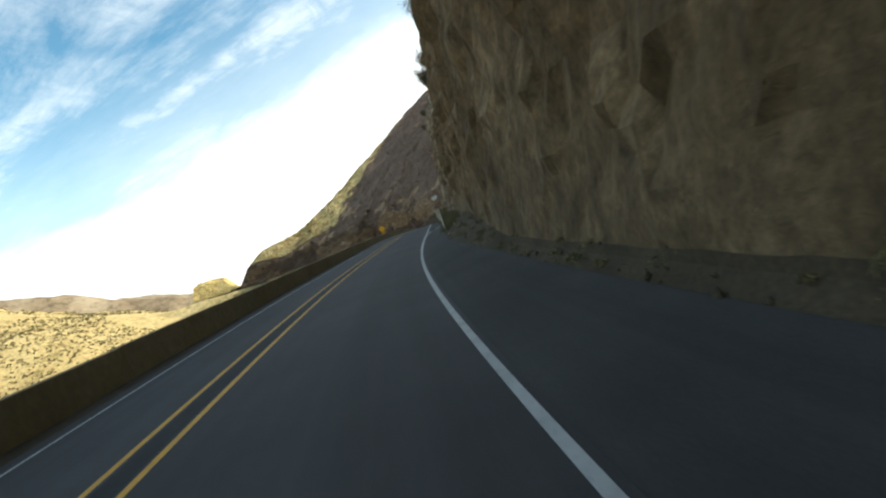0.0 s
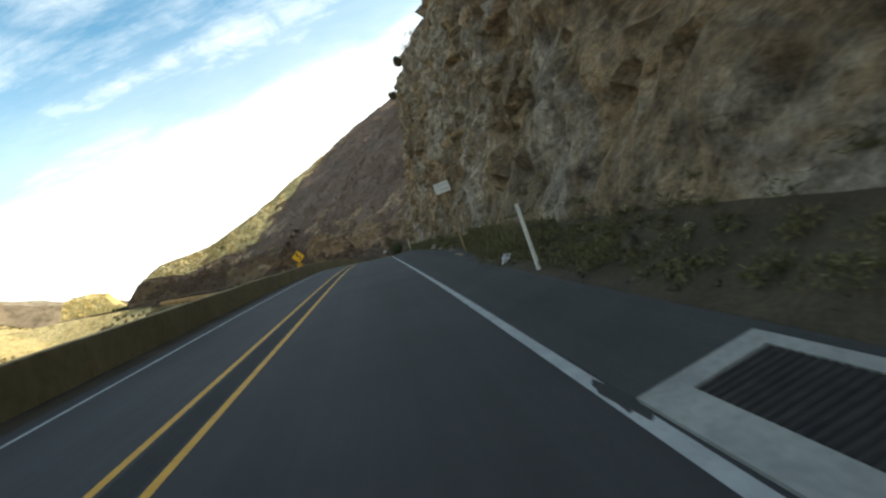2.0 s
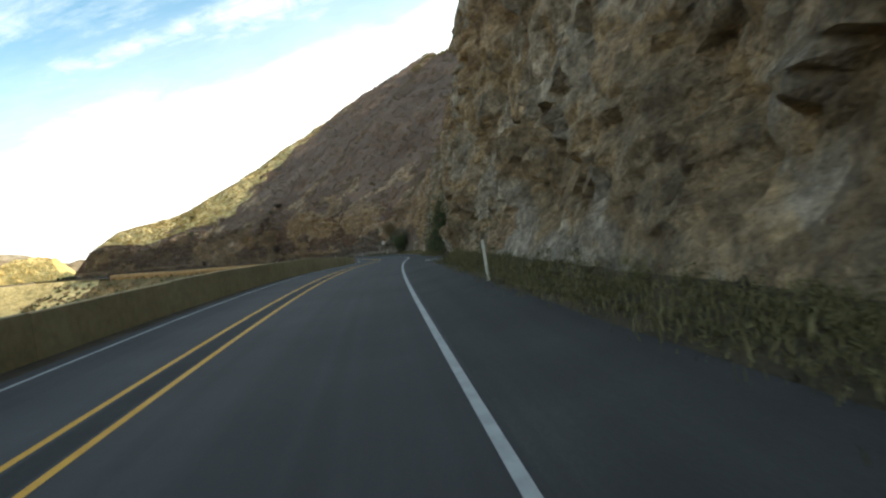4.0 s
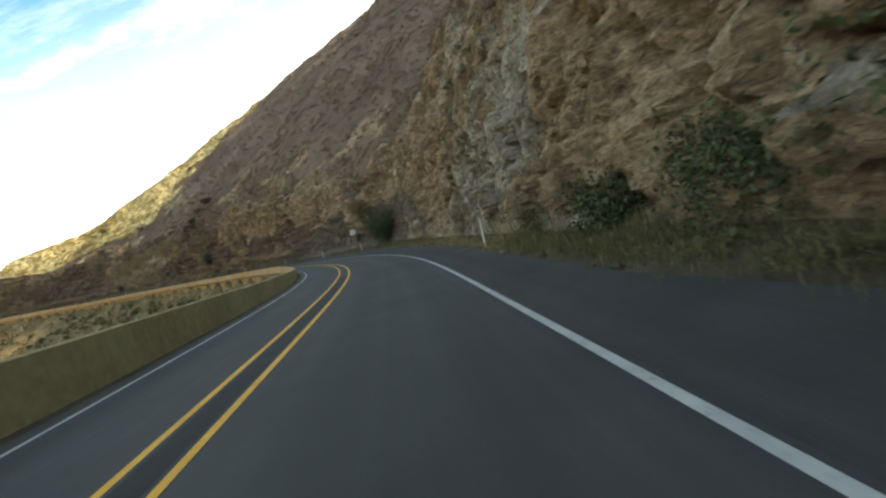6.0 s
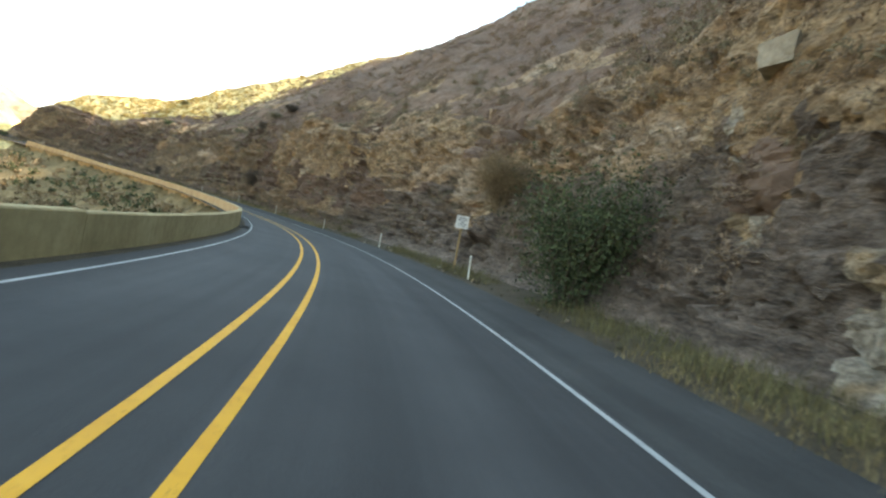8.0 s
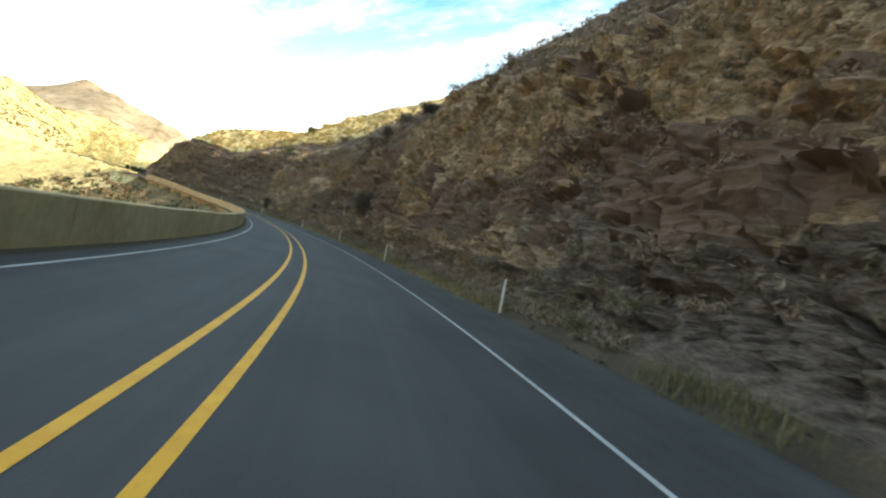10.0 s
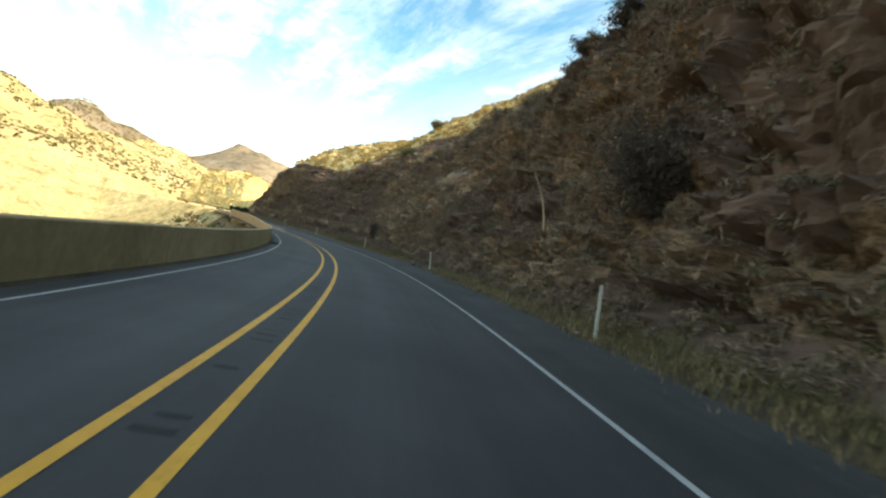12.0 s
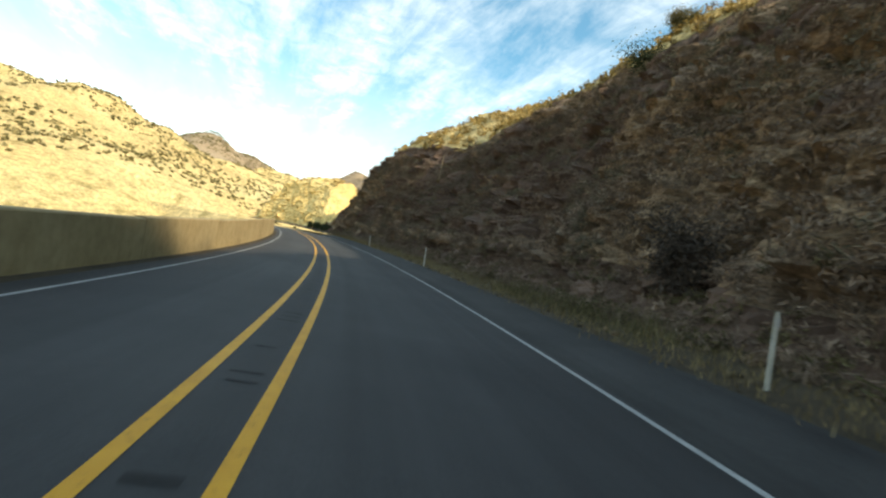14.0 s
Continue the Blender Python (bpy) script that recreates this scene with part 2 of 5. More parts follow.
# Rock's own level colour bands, their dark ones standing in for shaded recesses
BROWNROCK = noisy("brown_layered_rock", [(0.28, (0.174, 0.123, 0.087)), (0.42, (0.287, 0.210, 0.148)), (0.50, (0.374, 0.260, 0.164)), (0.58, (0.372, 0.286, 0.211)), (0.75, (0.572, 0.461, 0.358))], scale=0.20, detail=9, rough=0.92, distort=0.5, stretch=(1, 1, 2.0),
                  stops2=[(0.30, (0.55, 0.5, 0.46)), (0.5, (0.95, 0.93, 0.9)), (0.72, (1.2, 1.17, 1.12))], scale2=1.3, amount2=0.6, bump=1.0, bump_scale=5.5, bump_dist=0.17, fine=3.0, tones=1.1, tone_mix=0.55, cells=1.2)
SLOPE = noisy("brush_slope", [(0.3, (0.098, 0.063, 0.046)), (0.5, (0.143, 0.095, 0.070)), (0.7, (0.192, 0.133, 0.099))], scale=0.09, detail=8, rough=0.95,
              stops2=[(0.35, (0.58, 0.57, 0.52)), (0.55, (1, 1, 1)), (0.75, (1.14, 1.12, 1.06))], scale2=0.7, amount2=0.8, bump=0.8, bump_scale=1.6, bump_dist=0.4)
SLATE = noisy("purple_grey_bedded_rock", [(0.28, (0.101, 0.075, 0.060)), (0.45, (0.167, 0.128, 0.101)), (0.60, (0.227, 0.175, 0.140)), (0.78, (0.339, 0.267, 0.216))], scale=0.5, detail=9, rough=0.88, distort=0.5, stretch=(1, 1, 3.2),
              stops2=[(0.30, (0.5, 0.48, 0.46)), (0.5, (0.95, 0.94, 0.93)), (0.72, (1.25, 1.22, 1.18))], scale2=1.8, amount2=0.6, bump=1.0, bump_scale=5.5, bump_dist=0.17, fine=3.0, cells=1.3)
OCHRE = noisy("ochre_rock", [(0.28, (0.201, 0.135, 0.077)), (0.45, (0.319, 0.220, 0.135)), (0.60, (0.411, 0.297, 0.187)), (0.78, (0.542, 0.427, 0.296))], scale=0.35, detail=9, rough=0.9, distort=0.5, stretch=(1, 1, 2.0),
              stops2=[(0.30, (0.5, 0.46, 0.42)), (0.5, (0.95, 0.94, 0.92)), (0.72, (1.25, 1.22, 1.16))], scale2=1.5, amount2=0.55, bump=1.0, bump_scale=5.5, bump_dist=0.17, fine=3.0, tones=1.0, tone_mix=0.5, cells=1.2)
RUSTROCK = noisy("rust_brown_rock", [(0.28, (0.136, 0.090, 0.056)), (0.42, (0.233, 0.158, 0.099)), (0.52, (0.319, 0.215, 0.128)), (0.60, (0.334, 0.250, 0.172)), (0.76, (0.514, 0.408, 0.295))], scale=0.25, detail=9, rough=0.92, distort=0.5, stretch=(1, 1, 1.6),
                 stops2=[(0.30, (0.5, 0.46, 0.43)), (0.5, (0.95, 0.93, 0.9)), (0.72, (1.25, 1.2, 1.14))], scale2=1.4, amount2=0.6, bump=1.0, bump_scale=5.5, bump_dist=0.17, fine=3.0, tones=1.1, tone_mix=0.5, cells=1.2)
# Brown of its own, made darker to put the overhang's shade into the colour
BROWNCLIFF = noisy("shaded_brown_cliff", [(0.28, (0.070, 0.048, 0.024)), (0.45, (0.118, 0.082, 0.042)), (0.60, (0.158, 0.112, 0.060)), (0.78, (0.205, 0.152, 0.088))], scale=0.30, detail=8, rough=0.92, distort=0.6, stretch=(1, 1, 0.75),
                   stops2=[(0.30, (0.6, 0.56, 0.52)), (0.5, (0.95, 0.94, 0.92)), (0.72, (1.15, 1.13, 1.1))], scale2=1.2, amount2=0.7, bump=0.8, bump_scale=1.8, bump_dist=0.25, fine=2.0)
HILL = noisy("dry_hill", [(0.3, (0.426, 0.314, 0.140)), (0.5, (0.560, 0.433, 0.203)), (0.7, (0.650, 0.524, 0.276))], scale=0.02, detail=8, rough=0.95,
             stops2=[(0.34, (0.34, 0.36, 0.22)), (0.46, (0.95, 0.95, 0.9)), (0.7, (1.15, 1.14, 1.08))], scale2=0.22, amount2=0.7, bump=0.6, bump_scale=0.6, bump_dist=0.9, fine=0.9)
FARHILL = noisy("far_mountain", [(0.3, (0.22, 0.165, 0.11)), (0.5, (0.32, 0.245, 0.165)), (0.7, (0.46, 0.385, 0.285))], scale=0.012, detail=9, rough=0.95,
                stops2=[(0.36, (0.45, 0.45, 0.38)), (0.50, (0.95, 0.95, 0.9)), (0.7, (1.25, 1.22, 1.15))], scale2=0.08, amount2=0.8, bump=0.8, bump_scale=0.3, bump_dist=2.5)
BRUSH = noisy("valley_brush", [(0.3, (0.109, 0.081, 0.040)), (0.5, (0.189, 0.137, 0.066)), (0.7, (0.290, 0.208, 0.106))], scale=0.12, detail=8, rough=0.95,
               stops2=[(0.36, (0.50, 0.47, 0.34)), (0.55, (1, 0.98, 0.95)), (0.72, (1.3, 1.25, 1.1))], scale2=1.1, amount2=0.8, bump=0.8, bump_scale=2.5, bump_dist=0.4)
EARTH = noisy("tan_earth_cut", [(0.3, (0.648, 0.462, 0.179)), (0.5, (0.792, 0.584, 0.235)), (0.7, (0.888, 0.692, 0.315))], scale=0.2, detail=8, rough=0.95,
              stops2=[(0.34, (0.5, 0.5, 0.4)), (0.55, (1, 1, 1))], scale2=1.5, amount2=0.6, bump=0.7, bump_scale=3, bump_dist=0.3)
GROOVE = noisy("ground_asphalt", [(0.3, (0.015, 0.015, 0.015)), (0.7, (0.026, 0.026, 0.025))], scale=1.4, rough=0.85, stops2=[(0.3, (0.7, 0.7, 0.7)), (0.7, (1.4, 1.4, 1.4))], scale2=14, amount2=0.8, bump=0.3, bump_scale=80, bump_dist=0.01)
# Near-black for the tar spots and for the shade painted into the drains
TAR_OR_PIT = noisy("tar_and_pit_shade", [(0.3, (0.015, 0.015, 0.015)), (0.7, (0.026, 0.026, 0.027))], scale=3, rough=0.7, stops2=[(0.3, (0.8, 0.8, 0.8)), (0.7, (1.2, 1.2, 1.2))], scale2=30, amount2=0.5, bump=0.3, bump_scale=80, bump_dist=0.01)


def leafy(name, dark, mid, light, rough=0.75):
    """Foliage whose leaves differ one from the next."""
    m = material(name, rough=rough)
    t = m.node_tree
    bs = t.nodes["Principled BSDF"]
    bs.inputs["Specular IOR Level"].default_value = 0.2
    geo = t.nodes.new("ShaderNodeNewGeometry")
    n1 = node(t, "ShaderNodeTexNoise", Scale=0.8, Detail=3.0)
    t.links.new(geo.outputs["Position"], n1.inputs["Vector"])
    mm = node(t, "ShaderNodeMath", operation="ADD")
    t.links.new(geo.outputs["Random Per Island"], mm.inputs[0])
    t.links.new(n1.outputs[0], mm.inputs[1])
    half = node(t, "ShaderNodeMath", operation="MULTIPLY")
    t.links.new(mm.outputs[0], half.inputs[0])
    half.inputs[1].default_value = 0.5
    c = ramp(t, [(0.25, dark), (0.5, mid), (0.78, light)], half.outputs[0])
    t.links.new(c.outputs[0], bs.inputs["Base Color"])
    return m


GOLDEN = leafy("golden_dry_brush", (0.213, 0.146, 0.050), (0.388, 0.275, 0.094), (0.575, 0.427, 0.165))
GREEN = leafy("green_leaves", (0.028, 0.037, 0.017), (0.052, 0.066, 0.028), (0.088, 0.105, 0.045))
OLIVE = leafy("olive_weeds", (0.062, 0.056, 0.026), (0.115, 0.100, 0.044), (0.18, 0.153, 0.070))
DARKTWIG = leafy("dark_bare_brush", (0.045, 0.036, 0.028), (0.080, 0.064, 0.050), (0.125, 0.100, 0.080))
STRAW = leafy("dry_grass_blades", (0.112, 0.084, 0.037), (0.206, 0.155, 0.070), (0.327, 0.252, 0.123))
TWIG = leafy("dry_brown_shrub", (0.117, 0.083, 0.058), (0.209, 0.152, 0.108), (0.315, 0.238, 0.170))
SAGE = leafy("grey_green_brush", (0.090, 0.078, 0.048), (0.160, 0.138, 0.088), (0.245, 0.210, 0.138))
RUST = leafy("rust_brown_bush", (0.112, 0.079, 0.043), (0.194, 0.139, 0.079), (0.281, 0.206, 0.122))
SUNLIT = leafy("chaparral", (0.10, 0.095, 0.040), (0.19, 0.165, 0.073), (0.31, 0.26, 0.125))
BARK = noisy("bark", [(0.3, (0.06, 0.045, 0.03)), (0.7, (0.13, 0.10, 0.07))], scale=6, bump=0.5, bump_scale=40, bump_dist=0.02)
STALK = noisy("dry_stalk", [(0.3, (0.30, 0.23, 0.14)), (0.7, (0.46, 0.37, 0.24))], scale=5, bump=0.3, bump_scale=40, bump_dist=0.01)
POSTWHITE = noisy("weathered_white_post", [(0.3, (0.50, 0.47, 0.38)), (0.7, (0.72, 0.69, 0.60))], scale=4, rough=0.6, stops2=[(0.3, (0.6, 0.55, 0.45)), (0.5, (1, 1, 1))], scale2=20, amount2=0.6, bump=0.1, bump_scale=60, bump_dist=0.004)
SIGNYELLOW = noisy("sign_yellow", [(0.3, (0.78, 0.38, 0.008)), (0.7, (0.86, 0.46, 0.015))], scale=2, rough=0.45, bump=0.03, bump_scale=20, bump_dist=0.002)
SIGNWHITE = noisy("sign_white", [(0.3, (0.48, 0.46, 0.42)), (0.7, (0.62, 0.60, 0.55))], scale=3, rough=0.5, bump=0.03, bump_scale=20, bump_dist=0.002)
INK = material("sign_black", (0.015, 0.015, 0.015), 0.5)
GREYINK = material("faded_lettering", (0.19, 0.19, 0.19), 0.6)
STEEL = noisy("galvanised_steel", [(0.3, (0.30, 0.30, 0.30)), (0.7, (0.42, 0.42, 0.42))], scale=6, rough=0.5, bump=0.05, bump_scale=50, bump_dist=0.003)
IRON = noisy("rusty_grate_iron", [(0.3, (0.020, 0.018, 0.017)), (0.7, (0.05, 0.042, 0.036))], scale=8, rough=0.7, bump=0.2, bump_scale=60, bump_dist=0.004)
WOOD = noisy("weathered_wood", [(0.3, (0.20, 0.13, 0.06)), (0.7, (0.34, 0.23, 0.11))], scale=3, stretch=(6, 6, 0.6), bump=0.3, bump_scale=20, bump_dist=0.01)
APRON = noisy("pale_concrete", [(0.3, (0.17, 0.17, 0.16)), (0.7, (0.27, 0.27, 0.25))], scale=1.5, rough=0.9, stops2=[(0.3, (0.7, 0.7, 0.7)), (0.6, (1.1, 1.1, 1.1))], scale2=14, amount2=0.6, bump=0.2, bump_scale=40, bump_dist=0.01)
PLASTIC = noisy("scuffed_white_plastic", [(0.3, (0.62, 0.62, 0.66)), (0.7, (0.78, 0.78, 0.82))], scale=5, rough=0.45, bump=0.1, bump_scale=20, bump_dist=0.01)
CARD = noisy("tan_dirty_lid", [(0.3, (0.22, 0.18, 0.11)), (0.7, (0.34, 0.29, 0.19))], scale=6, rough=0.8, bump=0.1, bump_scale=30, bump_dist=0.01)
PALEROCK = noisy("pale_rock", [(0.3, (0.189, 0.159, 0.116)), (0.5, (0.270, 0.228, 0.172)), (0.7, (0.342, 0.297, 0.232))], scale=0.9, detail=9, rough=0.9, stops2=[(0.3, (0.55, 0.5, 0.45)), (0.6, (1.1, 1.1, 1.1))], scale2=4, amount2=0.7, bump=0.7, bump_scale=8, bump_dist=0.08, cells=2.5)

# ---- the road's line: bends every ten metres along it ----
KAPPA = [-0.00455, -0.0048, -0.00504, -0.00479, -0.00256, 6e-05, 0.00083, -0.00013, -0.00073, -0.00112, -0.00201, -0.00287, -0.00254, -0.00018, 0.00378, 0.00727, 0.00836, 0.008, 0.00819, 0.00893, 0.00865, 0.00703, 0.00499, 0.0038, 0.00419, 0.0059, 0.00725, 0.00703, 0.00578, 0.0044]
KAPPA += [0.0036, 0.0034, 0.0036, 0.0043, 0.0054, 0.0068, 0.0085, 0.0100, 0.0105, 0.0105]
ST = np.arange(-90.0, 386.0, 1.0)
_bend = np.interp(ST, -10.0 + 10.0 * np.arange(len(KAPPA)), KAPPA)
_turn = np.cumsum(_bend)
_turn -= np.interp(0.0, ST, _turn)
_px, _py = np.cumsum(-np.sin(_turn)), np.cumsum(np.cos(_turn))
_px, _py = _px - _px[90], _py - _py[90]


# the road climbs to the reverse curve, dips a little into the long bend and climbs again past it: its grade every twenty metres
GRADE = [0.0287, 0.036, 0.0441, 0.0466, 0.0398, 0.0273, 0.0008, -0.0141, -0.0104, -0.0048, -0.0022, 0.0004, 0.0063, 0.0088, 0.0118, 0.0139, 0.0217, 0.0258, 0.0247, 0.0214]
_pz = np.cumsum(np.interp(ST, -20.0 + 20.0 * np.arange(len(GRADE)), GRADE) * (ST < 366))
_pz -= np.interp(200.0, ST, _pz)


def at(s, d, z=0.0):
    """The world place s metres along the road, d metres to the right of the inner yellow line, z up."""
    s = np.asarray(s, float)
    a = np.interp(s, ST, _turn)
    return np.stack(np.broadcast_arrays(np.interp(s, ST, _px) + d * np.cos(a), np.interp(s, ST, _py) + d * np.sin(a), z + np.interp(s, ST, _pz)), -1)


def heading(s):
    return math.degrees(float(np.interp(s, ST, _turn)))


def spot(s, d, z=0.0, turn=0.0):
    """A pose on the road's line; its own y points along the road."""
    x, y, zz = at(s, d, z)
    return pose(float(x), float(y), float(zz), 0, 0, heading(s) + turn)


def table(*pairs):
    xs, ys = np.array(pairs, float).T
    return lambda s: np.interp(s, xs, ys)


PAVED = table((-90, 5.3), (12, 5.3), (22, 4.75), (51, 4.7), (57, 5.5), (62, 6.1), (70, 6.0), (80, 5.4), (99, 5.0), (104, 6.3), (112, 6.2), (120, 4.9), (124, 4.8), (134, 5.2), (160, 5.3), (172, 5.6), (235, 5.2), (250, 5.0), (270, 5.2), (290, 5.0), (340, 5.0), (480, 5.0))
TOE = table((-90, 5.6), (12, 5.6), (22, 6.0), (50, 5.6), (57, 6.1), (62, 6.8), (72, 6.6), (82, 6.1), (95, 6.0), (104, 6.9), (112, 6.8), (126, 6.0), (143, 6.4), (165, 7.6), (180, 6.9), (200, 6.3), (233, 6.3), (254, 6.4), (277, 7.2), (290, 7.0), (317, 6.6), (330, 6.6), (480, 6.8))
LEANING = table((-90, 0.03), (18, 0.03), (30, 0.13), (40, 0.17), (56, 0.18), (74, 0.18), (84, 0.12), (95, 0.10), (110, 0.22), (126, 0.2), (150, 0.18), (165, 0.22), (180, 0.46), (190, 0.4), (200, 0.21), (233, 0.19), (260, 0.36), (300, 0.58), (320, 0.45), (338, 0.22), (352, 0.6), (480, 0.5))
CUT = table((-90, 40), (38, 38), (60, 24), (80, 18), (95, 17), (110, 14), (143, 11), (180, 9), (225, 12.3), (237, 10.1), (243, 11.1), (250, 13.2), (257, 9.4), (270, 11.8), (300, 11.7), (318, 8.2), (330, 9.6), (338, 11), (344, 10.5), (347, 7), (350, 1), (356, 4), (364, 8), (480, 9))
RIDGE = table((-90, 92), (80, 88), (100, 88.5), (140, 79.7), (170, 73), (200, 69.8), (225, 72.1), (250, 80.8), (265, 109.5), (280, 104.7), (295, 62.6), (305, 40.4), (315, 30.5), (322, 25), (330, 21.5), (337, 20.5), (343, 17.5), (347, 9.5), (350, 2), (353, 1.5), (357, 5), (363, 9.5), (372, 11), (380, 10), (480, 8))
ROUND = table((-90, 1.1), (235, 1.12), (275, 1.2), (300, 1.25), (310, 1.6), (322, 2.3), (345, 2.6), (480, 1.5))
RISE = table((-90, 0.95), (100, 0.95), (140, 0.93), (170, 0.92), (200, 0.9), (225, 0.9), (250, 0.78), (275, 0.66), (300, 0.63), (320, 0.46), (340, 0.34), (480, 0.5))
BANK = table((-90, 0.18), (12, 0.18), (22, 0.3), (52, 0.33), (64, 0.26), (96, 0.24), (104, 0.10), (112, 0.10), (122, 0.22), (480, 0.26))
PARAPET = table((-90, 0.80), (70, 0.76), (95, 0.98), (112, 1.02), (128, 0.85), (150, 0.64), (165, 0.62), (180, 0.74), (282, 0.78), (300, 1.05), (330, 1.1), (480, 1.0))
PARAPET_D = table((-90, -3.7), (70, -3.7), (120, -3.4), (150, -3.3), (480, -3.3))

FOOT = table((-90, 0.2), (12, 0.2), (22, 0.75), (56, 0.75), (66, 0.5), (100, 0.4), (106, 0.3), (126, 0.3), (480, 0.3))


def shoulder_z(s, d):
    """The paved shoulder rises from the edge line towards the cliff."""
    return BANK(s) * np.clip((d - 3.62) / (PAVED(s) - 3.62), 0, 1)


# ---- numbers without a grid: repeatable noise ----
def _hash(ix, iy, iz, k=0):
    n = (ix.astype(np.int64) * 374761393 + iy.astype(np.int64) * 668265263 + iz.astype(np.int64) * 2147483647 + k * 1274126177) & 0xFFFFFFFF
    n = ((n ^ (n >> 13)) * 1274126177) & 0xFFFFFFFF
    n = ((n ^ (n >> 16)) * 2246822519) & 0xFFFFFFFF
    return ((n ^ (n >> 15)) & 0xFFFFFF) / float(0xFFFFFF)


def vnoise(p, k=0):
    """Smooth noise between 0 and 1 at the points p."""
    i = np.floor(p).astype(np.int64)
    f = p - i
    f = f * f * (3 - 2 * f)
    out = 0
    for a in (0, 1):
        for b in (0, 1):
            for c in (0, 1):
                w = (f[:, 0] if a else 1 - f[:, 0]) * (f[:, 1] if b else 1 - f[:, 1]) * (f[:, 2] if c else 1 - f[:, 2])
                out = out + w * _hash(i[:, 0] + a, i[:, 1] + b, i[:, 2] + c, k)
    return out


def fbm(p, octaves=4, k=0, gain=0.5):
    total, amp, norm = 0, 1.0, 0
    for o in range(octaves):
        total = total + amp * vnoise(p * 2.0 ** o, k + o)
        norm += amp
        amp *= gain
    return total / norm


def blocks(p, k=0):
    """Broken rock: each cell has its own standing-out and its own tilt. Returns that height (about -1 to 1) and the distance to the cell's edge."""
    i = np.floor(p).astype(np.int64)
    best = np.full(len(p), 9.0)
    second = np.full(len(p), 9.0)
    h = np.zeros(len(p))
    for a in (-1, 0, 1):
        for b in (-1, 0, 1):
            for c in (-1, 0, 1):
                cx, cy, cz = i[:, 0] + a, i[:, 1] + b, i[:, 2] + c
                q = np.stack([cx + _hash(cx, cy, cz, k + 1), cy + _hash(cx, cy, cz, k + 2), cz + _hash(cx, cy, cz, k + 3)], 1)
                v = p - q
                dd = np.sqrt((v * v).sum(1))
                tilt = v[:, 0] * (_hash(cx, cy, cz, k + 4) - 0.5) * 1.6 + v[:, 1] * (_hash(cx, cy, cz, k + 5) - 0.5) * 1.6 + v[:, 2] * (_hash(cx, cy, cz, k + 6) - 0.5) * 1.6
                hh = (_hash(cx, cy, cz, k + 7) - 0.5) * 1.6 + tilt
                m = dd < best
                second = np.where(m, best, np.minimum(second, dd))
                best = np.where(m, dd, best)
                h = np.where(m, hh, h)
    return h, second - best


# ---- mesh helpers ----
def mesh_ob(name, verts, faces, mat, parent=None, smooth=False):
    me = bpy.data.meshes.new(name)
    me.from_pydata([tuple(map(float, v)) for v in verts], [], [tuple(int(i) for i in f) for f in faces])
    for m in (mat if isinstance(mat, (list, tuple)) else [mat]):
        me.materials.append(m)
    if smooth:
        me.polygons.foreach_set("use_smooth", [True] * len(me.polygons))
    me.update()
    ob = new(name, me)
    if parent:
        ob.parent = parent
    return ob


def grid_faces(n, m):
    """Quads of an n by m sheet of points, row after row."""
    i = np.arange(n * m).reshape(n, m)
    return np.stack([i[:-1, :-1], i[:-1, 1:], i[1:, 1:], i[1:, :-1]], -1).reshape(-1, 4)


def sheet(name, P, mat, parent=None, smooth=True, flip=False):
    """A fast mesh from an n x m array of points."""
    n, m = P.shape[:2]
    f = grid_faces(n, m)
    if flip:
        f = f[:, ::-1]
    me = bpy.data.meshes.new(name)
    me.vertices.add(n * m)
    me.vertices.foreach_set("co", np.ascontiguousarray(P.reshape(-1), np.float32))
    me.loops.add(len(f) * 4)
    me.loops.foreach_set("vertex_index", f.reshape(-1).astype(np.int32))
    me.polygons.add(len(f))
    me.polygons.foreach_set("loop_start", np.arange(0, len(f) * 4, 4, dtype=np.int32))
    me.polygons.foreach_set("use_smooth", np.full(len(f), smooth))
    for mm in (mat if isinstance(mat, (list, tuple)) else [mat]):
        me.materials.append(mm)
    me.update(calc_edges=True)
    ob = new(name, me)
    if parent:
        ob.parent = parent
    return ob


def road_map(ob, uv):
    """Keep metres across and along the road on the mesh, for its wear."""
    me = ob.data
    idx = np.empty(len(me.loops), np.int32)
    me.loops.foreach_get("vertex_index", idx)
    me.uv_layers.new(name="road_metres").data.foreach_set("uv", np.ascontiguousarray(uv[idx], np.float32).ravel())


def ribbon(name, s0, s1, dl, dr, z, mat, step=1.0, parent=None):
    """A strip of road between the offsets dl and dr (numbers or tables)."""
    s = np.arange(s0, s1 + 0.01, step)
    l = dl(s) if callable(dl) else np.full(len(s), dl)
    r = dr(s) if callable(dr) else np.full(len(s), dr)
    ob = sheet(name, np.stack([at(s, l, z), at(s, r, z)], 1), mat, parent, smooth=False)
    road_map(ob, np.stack([np.stack([l, s], 1), np.stack([r, s], 1)], 1).reshape(-1, 2))
    return ob

# ---- ground, hills, road ----
def near_road(x, y):
    """Along and across the road for many places at once."""
    s, d = np.empty(len(x)), np.empty(len(x))
    for a in range(0, len(x), 4000):
        dx, dy = x[a:a + 4000, None] - _px[None], y[a:a + 4000, None] - _py[None]
        j = (dx * dx + dy * dy).argmin(1)
        r = np.arange(len(j))
        d[a:a + 4000] = dx[r, j] * np.cos(_turn[j]) + dy[r, j] * np.sin(_turn[j])
        s[a:a + 4000] = ST[j]
        gap = np.sqrt(dx[r, j] ** 2 + dy[r, j] ** 2)
        past = (ST[j] > 382) | (ST[j] < -88)
        d[a:a + 4000] = np.where(past & (gap > 25), -gap, d[a:a + 4000])
    return s, d


